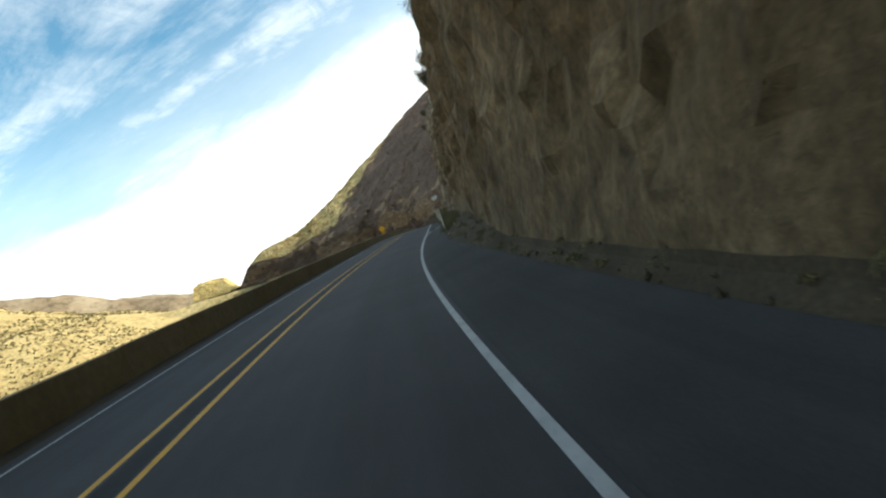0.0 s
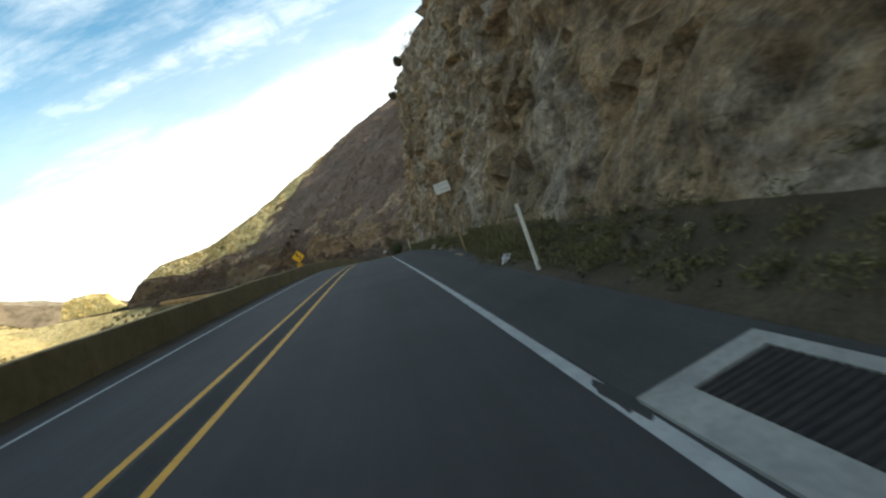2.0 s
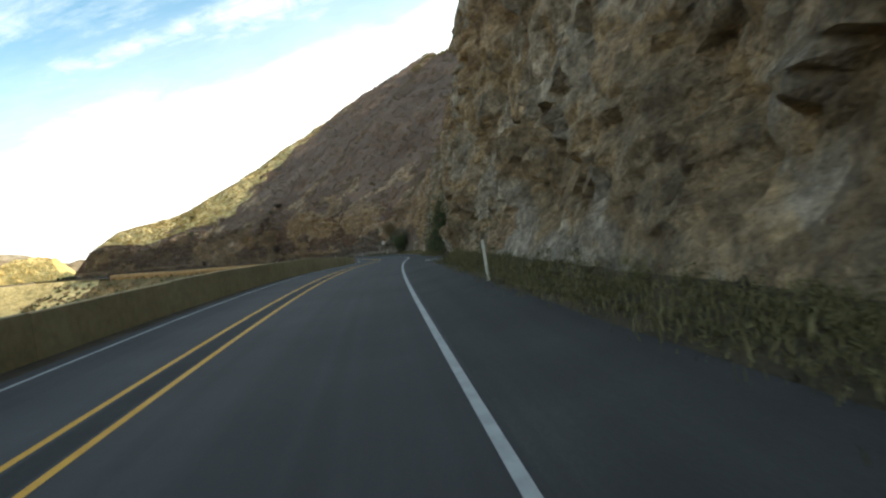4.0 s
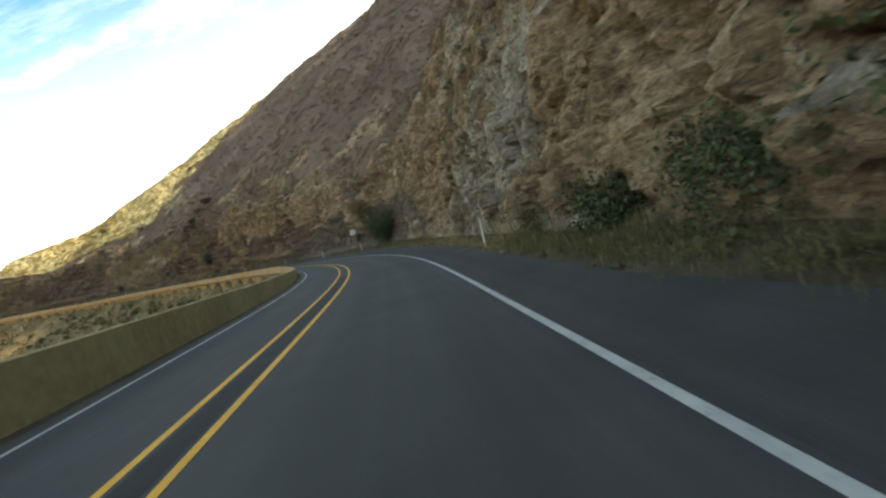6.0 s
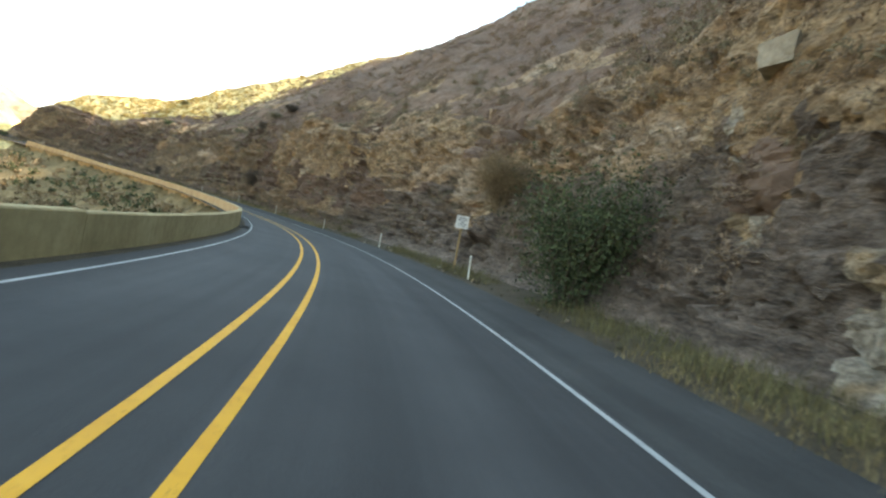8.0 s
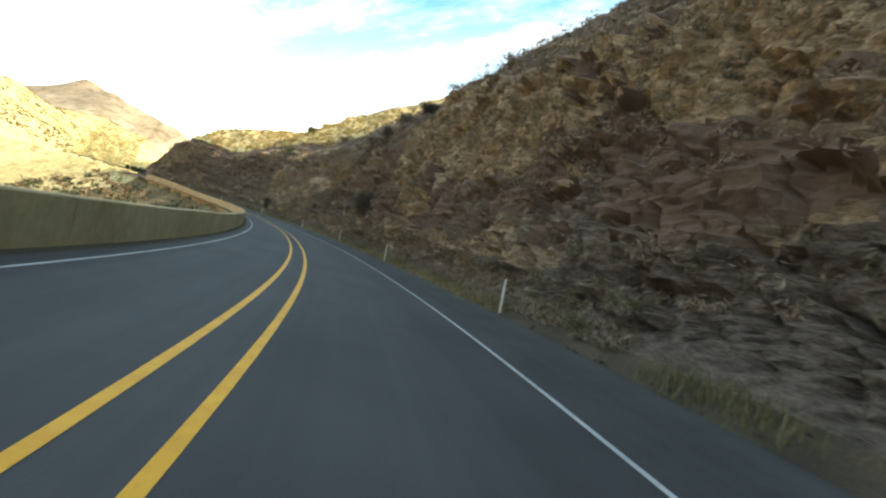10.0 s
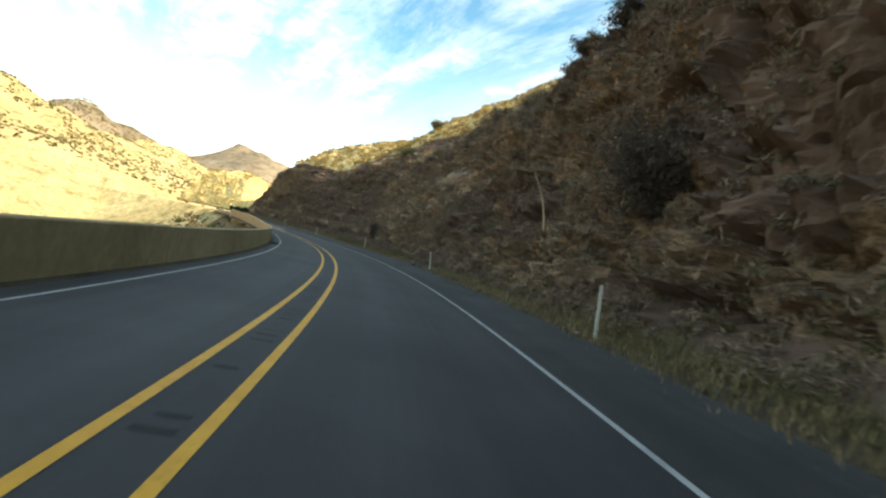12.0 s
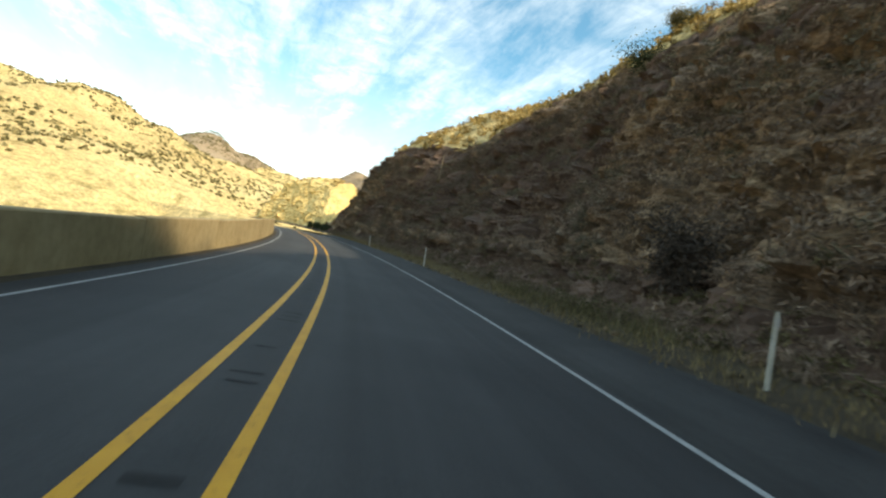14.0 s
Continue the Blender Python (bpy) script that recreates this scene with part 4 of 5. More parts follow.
def grass(name, s, u, mat, label, rng, tall=0.45, blades=9, spread=0.16):
    """Tufts of narrow bent blades."""
    c = on_hill(s, u)
    n = len(c)
    base = c[:, None, :] + np.concatenate([rng.normal(0, spread, (n, blades, 2)), np.zeros((n, blades, 1)) - 0.03], 2)
    lean = np.concatenate([rng.normal(0, 0.35, (n, blades, 2)), np.ones((n, blades, 1))], 2)
    h = (tall * rng.uniform(0.35, 1.25, (n, 1, 1)) * rng.uniform(0.6, 1.2, (n, blades, 1)))
    tip = base + lean * h
    mid = base + lean * h * np.array([0.35, 0.35, 0.6])
    ang = rng.uniform(0, 6.28, (n, blades))
    w = np.stack([np.cos(ang), np.sin(ang), ang * 0], -1) * 0.007
    V = np.stack([base - w, base + w, mid + w * 0.8, mid - w * 0.8, tip], 2).reshape(-1, 3)
    i = np.arange(n * blades)[:, None] * 5
    F = np.concatenate([i + [0, 1, 2], i + [0, 2, 3], i + [3, 2, 4]], 1).reshape(-1, 3)
    return tagged(tri_mesh(name, V, F, mat), label, "grass", kind="stuff")


def verge_plants():
    rng = np.random.default_rng(9)
    s = np.concatenate([rng.uniform(26, 128, 3900), rng.uniform(-8, 24, 70), rng.uniform(44, 76, 500)])
    s = s[(fbm(np.stack([s * 0.12, s * 0, s * 0], 1), 3, 501) > 0.40) & ((s < 97) | (s > 113))]
    grass("green_weeds", s, 0.015 + 0.09 * rng.beta(2.0, 1.3, len(s)), OLIVE, "low olive-green weeds along the foot of the cliff", rng, tall=0.17, blades=14, spread=0.28)
    s = rng.uniform(126, 340, 9000)
    s = s[fbm(np.stack([s * 0.10, s * 0, s * 0], 1), 3, 511) > 0.37]
    grass("dry_grass", s, 0.012 + 0.094 * rng.beta(1.6, 1.4, len(s)), STRAW, "dry straw-coloured grass along the verge", rng, tall=0.15, blades=10, spread=0.28)
    s = rng.uniform(120, 340, 7000)
    s = s[fbm(np.stack([s * 0.13, s * 0, s * 0], 1), 3, 521) > 0.5]
    grass("verge_weeds", s, 0.02 + 0.085 * rng.beta(2, 1.5, len(s)), OLIVE, "green weeds among the verge grass", rng, tall=0.34, blades=8, spread=0.2)
    # low leafy weeds as clumps
    s = np.concatenate([rng.uniform(27, 126, 1250), rng.uniform(-8, 22, 60), rng.uniform(44, 78, 700)])
    s = s[(s < 97) | (s > 113)]
    c = on_hill(s, 0.03 + 0.075 * rng.random(len(s)))
    r = rng.uniform(0.14, 0.46, len(s))
    tagged(quads("leafy_weeds", clump_points(rng, c, r, r * 0.55, 64), 0.04, OLIVE, rng, squash=0.4), "leafy olive weeds at the cliff foot", "weeds", kind="stuff")


def valley_plants():
    """Brush and bushes on the bank behind the parapet and over the sunlit hills."""
    rng = np.random.default_rng(12)
    s, d = rng.uniform(-20, 345, 2400), -rng.uniform(5.0, 34, 2400)
    p = at(s, d)
    z = left_ground(p[:, 0], p[:, 1])
    c = np.stack([p[:, 0], p[:, 1], z], 1)
    r = rng.uniform(0.5, 1.6, len(c))
    pick = rng.random(len(c)) < 0.72
    tagged(quads("bank_brush", clump_points(rng, c[pick], r[pick], r[pick] * 0.9, 40), 0.24, RUST, rng), "dry brown brush on the bank behind the parapet", "shrubs", kind="stuff")
    tagged(quads("bank_bushes", clump_points(rng, c[~pick], r[~pick], r[~pick] * 1.1, 60), 0.22, GREEN, rng), "dark green bushes on the bank behind the parapet", "shrubs", kind="stuff")
    n = 62000
    x = -rng.uniform(30, 520, n)
    y = rng.uniform(0, 700, n)
    ss, dd = near_road(x, y)
    z = left_ground(x, y)
    keep = (dd < -36) & (fbm(np.stack([x * 0.02, y * 0.02, x * 0], 1), 4, 601) > 0.38)
    c = np.stack([x, y, z], 1)[keep]
    r = rng.uniform(0.35, 1.0, len(c)) * np.clip(np.hypot(c[:, 0], c[:, 1] - 200) / 300, 0.8, 1.5)
    tagged(quads("chaparral", clump_points(rng, c, r, r * 0.75, 8), 0.5, SUNLIT, rng), "sunlit dark chaparral shrubs dotted over the dry hills", "shrubs", kind="stuff")


def bush(name, m, radius, height, mat, label, leaves=1600, leaf=0.075, seed=1, stems=6, group=""):
    """A bush or small tree: stems that fork, and a crown of single leaves in uneven lumps."""
    rng = np.random.default_rng(seed)
    leaves, leaf = (leaves * 2, leaf * 0.66) if mat in (GREEN, OLIVE) else (leaves * 2, leaf * 1.4)
    root = new(name)
    root.matrix_world = m
    tagged(root, label, "bush", group=group)
    V, F = [], []
    tips = []
    for k in range(stems):
        a = rng.uniform(0, 6.28)
        p0 = np.array([rng.normal(0, 0.06 * radius), rng.normal(0, 0.06 * radius), -0.15])
        out = np.array([math.cos(a), math.sin(a), 0]) * radius * rng.uniform(0.3, 0.75)
        p1 = p0 + out * 0.35 + np.array([0, 0, height * rng.uniform(0.3, 0.45)])
        p2 = p0 + out + np.array([0, 0, height * rng.uniform(0.6, 0.92)])
        p3 = p1 + np.array([math.cos(a + 1.3), math.sin(a + 1.3), 0]) * radius * 0.45 + np.array([0, 0, height * 0.3])
        for q0, q1, r0, r1 in ((p0, p1, 0.045, 0.03), (p1, p2, 0.03, 0.010), (p1, p3, 0.022, 0.008)):
            tips += [q1, 0.5 * (q0 + q1)]
            b = len(V)
            for q, r in ((q0, r0), (q1, r1)):
                r = r * height / 2.5
                V += [q + np.array([r, 0, 0]), q + np.array([-0.5 * r, 0.87 * r, 0]), q + np.array([-0.5 * r, -0.87 * r, 0])]
            F += [(b, b + 1, b + 4), (b, b + 4, b + 3), (b + 1, b + 2, b + 5), (b + 1, b + 5, b + 4), (b + 2, b, b + 3), (b + 2, b + 3, b + 5)]
    tri_mesh("stem", np.array(V), np.array(F), BARK, root)
    tips = np.array(tips + [np.array([rng.normal(0, 0.4 * radius), rng.normal(0, 0.4 * radius), height * rng.uniform(0.35, 0.85)]) for _ in range(10)])
    at_tip = tips[rng.integers(0, len(tips), leaves)]
    spread = rng.normal(size=(leaves, 3)) * np.array([radius * 0.22, radius * 0.22, height * 0.13])
    pts = at_tip + spread
    pts[:, 2] = np.maximum(pts[:, 2], 0.02)
    quads("crown", pts, leaf, mat, rng, squash=0.9 if mat in (GREEN, OLIVE) else 0.3, parent=root)
    return root


def yucca(m, tall, label, seed=3, lean=(0.0, 0.0)):
    rng = np.random.default_rng(seed)
    root = tagged(new("dried_yucca"), label, "yucca", group="dried yuccas on the slope")
    root.matrix_world = m
    V, F = [], []
    for k in range(9):
        t = k / 8
        r = 0.055 * (1 - 0.75 * t)
        for a in range(6):
            V.append((lean[0] * t * t * tall + r * math.cos(a * 1.047), lean[1] * t * t * tall + r * math.sin(a * 1.047), -0.2 + (tall + 0.2) * t))
    for k in range(8):
        for a in range(6):
            i, j = k * 6 + a, k * 6 + (a + 1) % 6
            F += [(i, j, j + 6), (i, j + 6, i + 6)]
    tri_mesh("stalk", np.array(V), np.array(F), STALK, root)
    V, F = [], []
    for k in range(46):
        a, e, ln = rng.uniform(0, 6.28), rng.uniform(-0.15, 1.1), rng.uniform(0.35, 0.6)
        dirn = np.array([math.cos(a) * math.cos(e), math.sin(a) * math.cos(e), math.sin(e)])
        side = np.array([-math.sin(a), math.cos(a), 0]) * 0.018
        b = len(V)
        V += [-side, side, dirn * ln * 0.5 + side + np.array([0, 0, 0.02]), dirn * ln * 0.5 - side + np.array([0, 0, 0.02]), dirn * ln]
        F += [(b, b + 1, b + 2), (b, b + 2, b + 3), (b + 3, b + 2, b + 4)]
    tri_mesh("rosette", np.array(V), np.array(F), STRAW, root)
    return root


scatter_shrubs()
verge_plants()
valley_plants()


def hill_spot(s, u, sink=0.0, turn=0.0):
    x, y, z = on_hill(np.array([s]), np.array([u]))[0]
    return pose(float(x), float(y), float(z) - sink, 0, 0, heading(s) + turn)


bush("roadside_bush", spot(167.2, 7.2, 0.3), 2.3, 4.5, GREEN, "rounded dark green bush at the foot of the rock cut", leaves=6500, leaf=0.085, seed=21, stems=9)
bush("dry_bush", hill_spot(177.8, 0.44, 0.3), 1.9, 3.3, RUST, "fuzzy rust-brown dry bush on a ledge of the cut", leaves=9000, leaf=0.045, seed=22)
bush("tall_bush", spot(113.5, 7.0, 0.2), 2.0, 4.6, GREEN, "tall green bush growing up the cliff", leaves=8500, leaf=0.09, seed=23, stems=8)
bush("tall_bush", spot(116.0, 6.9, 0.1), 1.6, 2.7, GREEN, "dark green bush below the cliff", leaves=3000, leaf=0.085, seed=24, stems=8)
bush("tall_bush", spot(119.5, 6.9, 0.1), 1.4, 2.0, GREEN, "dark green bush below the cliff", leaves=2800, leaf=0.08, seed=25, stems=8)
bush("tall_bush", spot(123.0, 6.5, 0.1), 1.2, 1.7, GREEN, "dark green bush below the cliff", leaves=2600, leaf=0.08, seed=43, stems=8)
bush("tall_bush", spot(127.0, 6.5, 0.1), 1.1, 1.5, OLIVE, "low olive bush below the cliff", leaves=2200, leaf=0.075, seed=26, stems=8)
bush("yellow_bush", spot(68.5, 6.2, 0.2), 0.9, 0.75, OLIVE, "low yellow-green bush at the cliff foot", leaves=1500, leaf=0.05, seed=27)
bush("yellow_bush", spot(71.5, 6.0, 0.2), 0.7, 0.6, OLIVE, "low yellow-green bush at the cliff foot", leaves=1200, leaf=0.05, seed=28)
bush("dark_bush", hill_spot(282.0, 0.17, 0.1), 1.15, 1.9, DARKTWIG, "dark brown leafless bush above the verge", leaves=2400, leaf=0.06, seed=29)
bush("brown_bush", hill_spot(240.9, 0.38, 0.4), 1.7, 2.6, DARKTWIG, "dark brown leafless bush on the rock cut", leaves=4200, leaf=0.065, seed=30)
bush("brown_bush", hill_spot(262.0, 0.22, 0.2), 1.1, 1.6, TWIG, "dull brown bush low on the rock cut", leaves=2200, leaf=0.06, seed=31)
for k, (s, u, r, h, mat, label) in enumerate((
        (250.8, 0.99, 1.3, 1.2, DARKTWIG, "dark leafless bush on top of the rock outcrop"), (250.2, 1.02, 1.5, 1.3, SAGE, "grey-green bush on top of the rock outcrop"), (249.4, 1.05, 1.4, 1.2, DARKTWIG, "dark leafless bush on top of the rock outcrop"),
        (252.5, 0.98, 0.8, 1.0, DARKTWIG, "dark leafless bush above the rock cut"), (265.6, 1.0, 1.6, 1.4, TWIG, "wide leafless bush standing out on the slope above the cut"), (263.4, 1.01, 1.3, 1.1, SAGE, "grey-green bush on the slope above the cut"),
        (302.5, 1.16, 1.4, 1.5, SUNLIT, "pale rounded small tree on the skyline"), (297.0, 1.0, 1.8, 1.5, GREEN, "dark green bush on the skyline"), (286.0, 1.06, 1.0, 1.0, TWIG, "dry bush on the slope above the cut"))):
    bush("ridge_tree", hill_spot(s, u, 0.4), r, h, mat, label, leaves=2600, leaf=0.085, seed=80 + k, stems=9)
for k, (s, u, r, h) in enumerate(((38.6, 0.36, 1.2, 2.0), (38.4, 0.44, 1.2, 2.0), (52.0, 0.50, 1.0, 1.6), (66.5, 0.86, 0.7, 1.0), (75.0, 0.97, 0.6, 0.8), (85.0, 1.0, 0.6, 0.9), (93.0, 0.97, 0.55, 0.8))):
    bush("cliff_bush", hill_spot(s, u, 0.2) @ pose(-0.4 * r, 0, 0), r, h, SAGE, "grey-green feathery bush hanging at the cliff edge", leaves=1500, leaf=0.06, seed=33 + k, stems=8, group="bushes at the cliff edge")
for k, (s, d, r) in enumerate(((348.5, 6.6, 0.55), (350.2, 6.9, 0.6), (352.0, 6.6, 0.5), (353.8, 6.8, 0.6), (355.5, 6.5, 0.5))):
    bush("gap_bush", spot(s, d, 0.2), r, 1.25, GREEN, "dark green bush in the gap past the end of the hill", leaves=1300, leaf=0.13, seed=50 + k, group="bushes in the gap")

yucca(hill_spot(246.8, 0.27, 0.1), 2.5, "dried yucca with a tall bare stalk on the rock cut", 3, (-0.20, 0.32))

for k, (s, u, h) in enumerate(((214.6, 1.36, 3.6), (206.0, 1.62, 3.4), (196.0, 1.5, 3.2), (226.0, 1.55, 3.3), (318.0, 0.8, 2.8), (232.0, 1.2, 2.6), (300.0, 1.25, 2.6))):
    yucca(hill_spot(s, u, 0.1), h, "dried yucca stalk standing among the brush", 60 + k, (0.04, 0.03))


# ---- posts and signs ----
def bm_mesh(name, bm, mat, parent=None):
    me = bpy.data.meshes.new(name)
    bm.to_mesh(me)
    bm.free()
    me.materials.append(mat)
    ob = new(name, me)
    if parent:
        ob.parent = parent
    return ob


def box(bm, x0, x1, y0, y1, z0, z1, bevel=0.0):
    r = bmesh.ops.create_cube(bm, size=1.0, matrix=Matrix.LocRotScale(((x0 + x1) / 2, (y0 + y1) / 2, (z0 + z1) / 2), None, (x1 - x0, y1 - y0, z1 - z0)))
    if bevel:
        edges = list({e for v in r["verts"] for e in v.link_edges})
        bmesh.ops.bevel(bm, geom=edges, offset=bevel, segments=2, affect="EDGES")


def part(name, bm, mat, parent, label=""):
    ob = bm_mesh(name, bm, mat, parent)
    return tagged(ob, label) if label else ob


def delineator():
    root = tagged(new("marker_post"), "weathered white plastic marker post beside the road", "marker post", group="marker posts along the verge")
    bm = bmesh.new()
    # a thin curved blade
    pts = [(-0.046, 0.0), (-0.035, -0.014), (0.0, -0.02), (0.035, -0.014), (0.046, 0.0), (0.035, -0.006), (0.0, -0.011), (-0.035, -0.006)]
    lo = [bm.verts.new((x, y, -0.3)) for x, y in pts]
    hi = [bm.verts.new((x * (0.7 if abs(x) > 0.04 else 1), y, 1.0 - (0.03 if abs(x) > 0.04 else 0))) for x, y in pts]
    for k in range(8):
        bm.faces.new((lo[k], lo[(k + 1) % 8], hi[(k + 1) % 8], hi[k]))
    bm.faces.new(hi)
    part("blade", bm, POSTWHITE, root)
    bm = bmesh.new()
    box(bm, -0.04, 0.04, -0.026, -0.0205, 0.80, 0.92, 0.002)
    part("reflector", bm, SIGNWHITE, root, "pale reflector strip")
    return root


post = delineator()
POSTS = [(28.6, 4.95, 0.66, 3, -3), (46.7, 4.85, 0.66, -4, -7), (86.0, 5.3, 0.25, 2, -4), (131.4, 5.35, 0.25, 3, -1), (173.2, 6.25, 0.26, -3, -5), (187.6, 5.8, 0.25, 2, -3), (203.0, 5.7, 0.25, 0, -5),
         (220.6, 5.5, 0.28, 3, -5), (238.0, 5.5, 0.34, 0, -4), (255.6, 5.45, 0.28, 2, -8), (277.15, 5.85, 0.28, 2, -4), (298.0, 5.25, 0.25, 0, -3), (318.0, 5.2, 0.25, 0, -4)]
for k, (s, d, z, rx, ry) in enumerate(POSTS):
    m = spot(s, d, z) @ pose(0, 0, 0, rx, ry, 0)
    if k == 0:
        post.matrix_world = m
    else:
        copy_thing(post, m)


def flat_shape(points, y, z0=0.0):
    bm = bmesh.new()
    f = bm.faces.new([bm.verts.new((x, y, z)) for x, z in points])
    r = bmesh.ops.extrude_face_region(bm, geom=[f])
    bmesh.ops.translate(bm, verts=[v for v in r["geom"] if isinstance(v, bmesh.types.BMVert)], vec=(0, 0.002, 0))
    bmesh.ops.recalc_face_normals(bm, faces=bm.faces)
    return bm


def lettering(text, size, x, z, y, mat, parent, name="lettering"):
    cu = bpy.data.curves.new(name, "FONT")
    cu.body, cu.size, cu.align_x, cu.align_y, cu.extrude = text, size, "CENTER", "CENTER", 0.001
    tmp = bpy.data.objects.new("tmp", cu)
    scene.collection.objects.link(tmp)
    me = bpy.data.meshes.new_from_object(tmp.evaluated_get(bpy.context.evaluated_depsgraph_get()))
    bpy.data.objects.remove(tmp)
    me.materials.clear()
    me.materials.append(mat)
    ob = new(name, me)
    ob.parent = parent
    ob.matrix_local = pose(x, y, z, 90, 0, 0)
    return ob


def plate(w, h, r=0.03, y=0.0, thick=0.004):
    """A flat sheet-metal plate with rounded corners, standing in x and z."""
    bm = bmesh.new()
    vs = []
    for cx, cz, a0 in ((w / 2 - r, h / 2 - r, 0), (-w / 2 + r, h / 2 - r, 90), (-w / 2 + r, -h / 2 + r, 180), (w / 2 - r, -h / 2 + r, 270)):
        for k in range(4):
            a = radians(a0 + 30 * k)
            vs.append(bm.verts.new((cx + r * math.cos(a), y, cz + r * math.sin(a))))
    f = bm.faces.new(vs)
    ex = bmesh.ops.extrude_face_region(bm, geom=[f])
    bmesh.ops.translate(bm, verts=[v for v in ex["geom"] if isinstance(v, bmesh.types.BMVert)], vec=(0, thick, 0))
    bmesh.ops.recalc_face_normals(bm, faces=bm.faces)
    return bm


def curve_sign():
    """Yellow diamond with a reverse-turn arrow over a speed plaque; its face looks down the road, along -y."""
    root = tagged(new("curve_warning_sign"), "yellow diamond curve warning sign with a speed plaque behind the parapet", "road sign")
    bm = bmesh.new()
    box(bm, -0.045, 0.045, 0.012, 0.10, -3.2, 0.62, 0.006)
    part("post", bm, WOOD, root, "weathered wooden post")
    bm = plate(0.77, 0.77, 0.06)
    bmesh.ops.rotate(bm, verts=bm.verts, cent=(0, 0, 0), matrix=Matrix.Rotation(radians(45), 3, "Y"))
    face = part("diamond_plate", bm, SIGNYELLOW, root)
    part("arrow_stem", flat_shape([(0.10, -0.28), (0.18, -0.28), (0.18, 0.03), (-0.06, 0.12), (-0.06, 0.20), (-0.14, 0.20), (-0.14, 0.06), (0.10, -0.03)], -0.004), INK, face, "black arrow")
    part("arrow_head", flat_shape([(-0.21, 0.19), (0.01, 0.19), (-0.10, 0.36)], -0.0045), INK, face, "black arrow head")
    bm = plate(0.46, 0.46, 0.04)
    bmesh.ops.translate(bm, verts=bm.verts, vec=(0, 0, -0.80))
    plaque = part("speed_plaque", bm, SIGNYELLOW, root)
    lettering("30", 0.30, 0, -0.75, -0.003, INK, plaque, "numerals")
    bm = bmesh.new()
    box(bm, -0.13, 0.13, -0.003, -0.001, -0.96, -0.925)
    part("small_print", bm, INK, plaque)
    for z in (0.2, -0.25):
        bm = bmesh.new()
        bmesh.ops.create_cone(bm, cap_ends=True, segments=8, radius1=0.012, radius2=0.012, depth=0.01, matrix=pose(0, -0.006, z, 90, 0, 0))
        part("bolt", bm, STEEL, root)
    root.matrix_world = spot(82.0, -4.5, 1.68, 6)
    return root


def turnout_sign():
    root = tagged(new("turnout_sign"), "small white rectangular turnout sign standing against the cliff", "road sign")
    bm = bmesh.new()
    box(bm, -0.03, 0.03, 0.006, 0.05, -2.7, 0.15, 0.004)
    part("post", bm, WOOD, root, "slim brown post")
    face = part("sign_plate", plate(0.60, 0.42, 0.03), SIGNWHITE, root)
    lettering("TURNOUT", 0.115, 0, 0.09, -0.003, GREYINK, face)
    lettering("1/4 MILE", 0.115, 0, -0.08, -0.003, GREYINK, face)
    for z in (0.17, -0.17):
        bm = bmesh.new()
        bmesh.ops.create_cone(bm, cap_ends=True, segments=8, radius1=0.010, radius2=0.010, depth=0.01, matrix=pose(0, -0.004, z, 90, 0, 0))
        part("bolt", bm, STEEL, root)
    root.matrix_world = spot(57.0, 5.05, 3.03, -14) @ pose(0, 0, 0, 0, -9, 0)
    return root


def notice_sign():
    root = tagged(new("notice_sign"), "white notice sign with faded lettering on a wooden post", "road sign")
    bm = bmesh.new()
    box(bm, -0.045, 0.045, 0.006, 0.09, -2.7, 0.2, 0.006)
    part("post", bm, WOOD, root, "brown wooden post")
    face = part("sign_plate", plate(0.62, 0.62, 0.04), SIGNWHITE, root)
    for z, w, h in ((0.19, 0.40, 0.055), (0.10, 0.46, 0.04), (0.0, 0.16, 0.07), (-0.10, 0.42, 0.045), (-0.19, 0.34, 0.04)):
        bm = bmesh.new()
        box(bm, -w / 2, w / 2, -0.003, -0.001, z - h / 2, z + h / 2)
        part("print_line", bm, GREYINK, face)
    root.matrix_world = spot(176.7, 6.7, 2.72, -10) @ pose(0, 0, 0, 0, -3, 0)
    return root


curve_sign()
turnout_sign()
notice_sign()


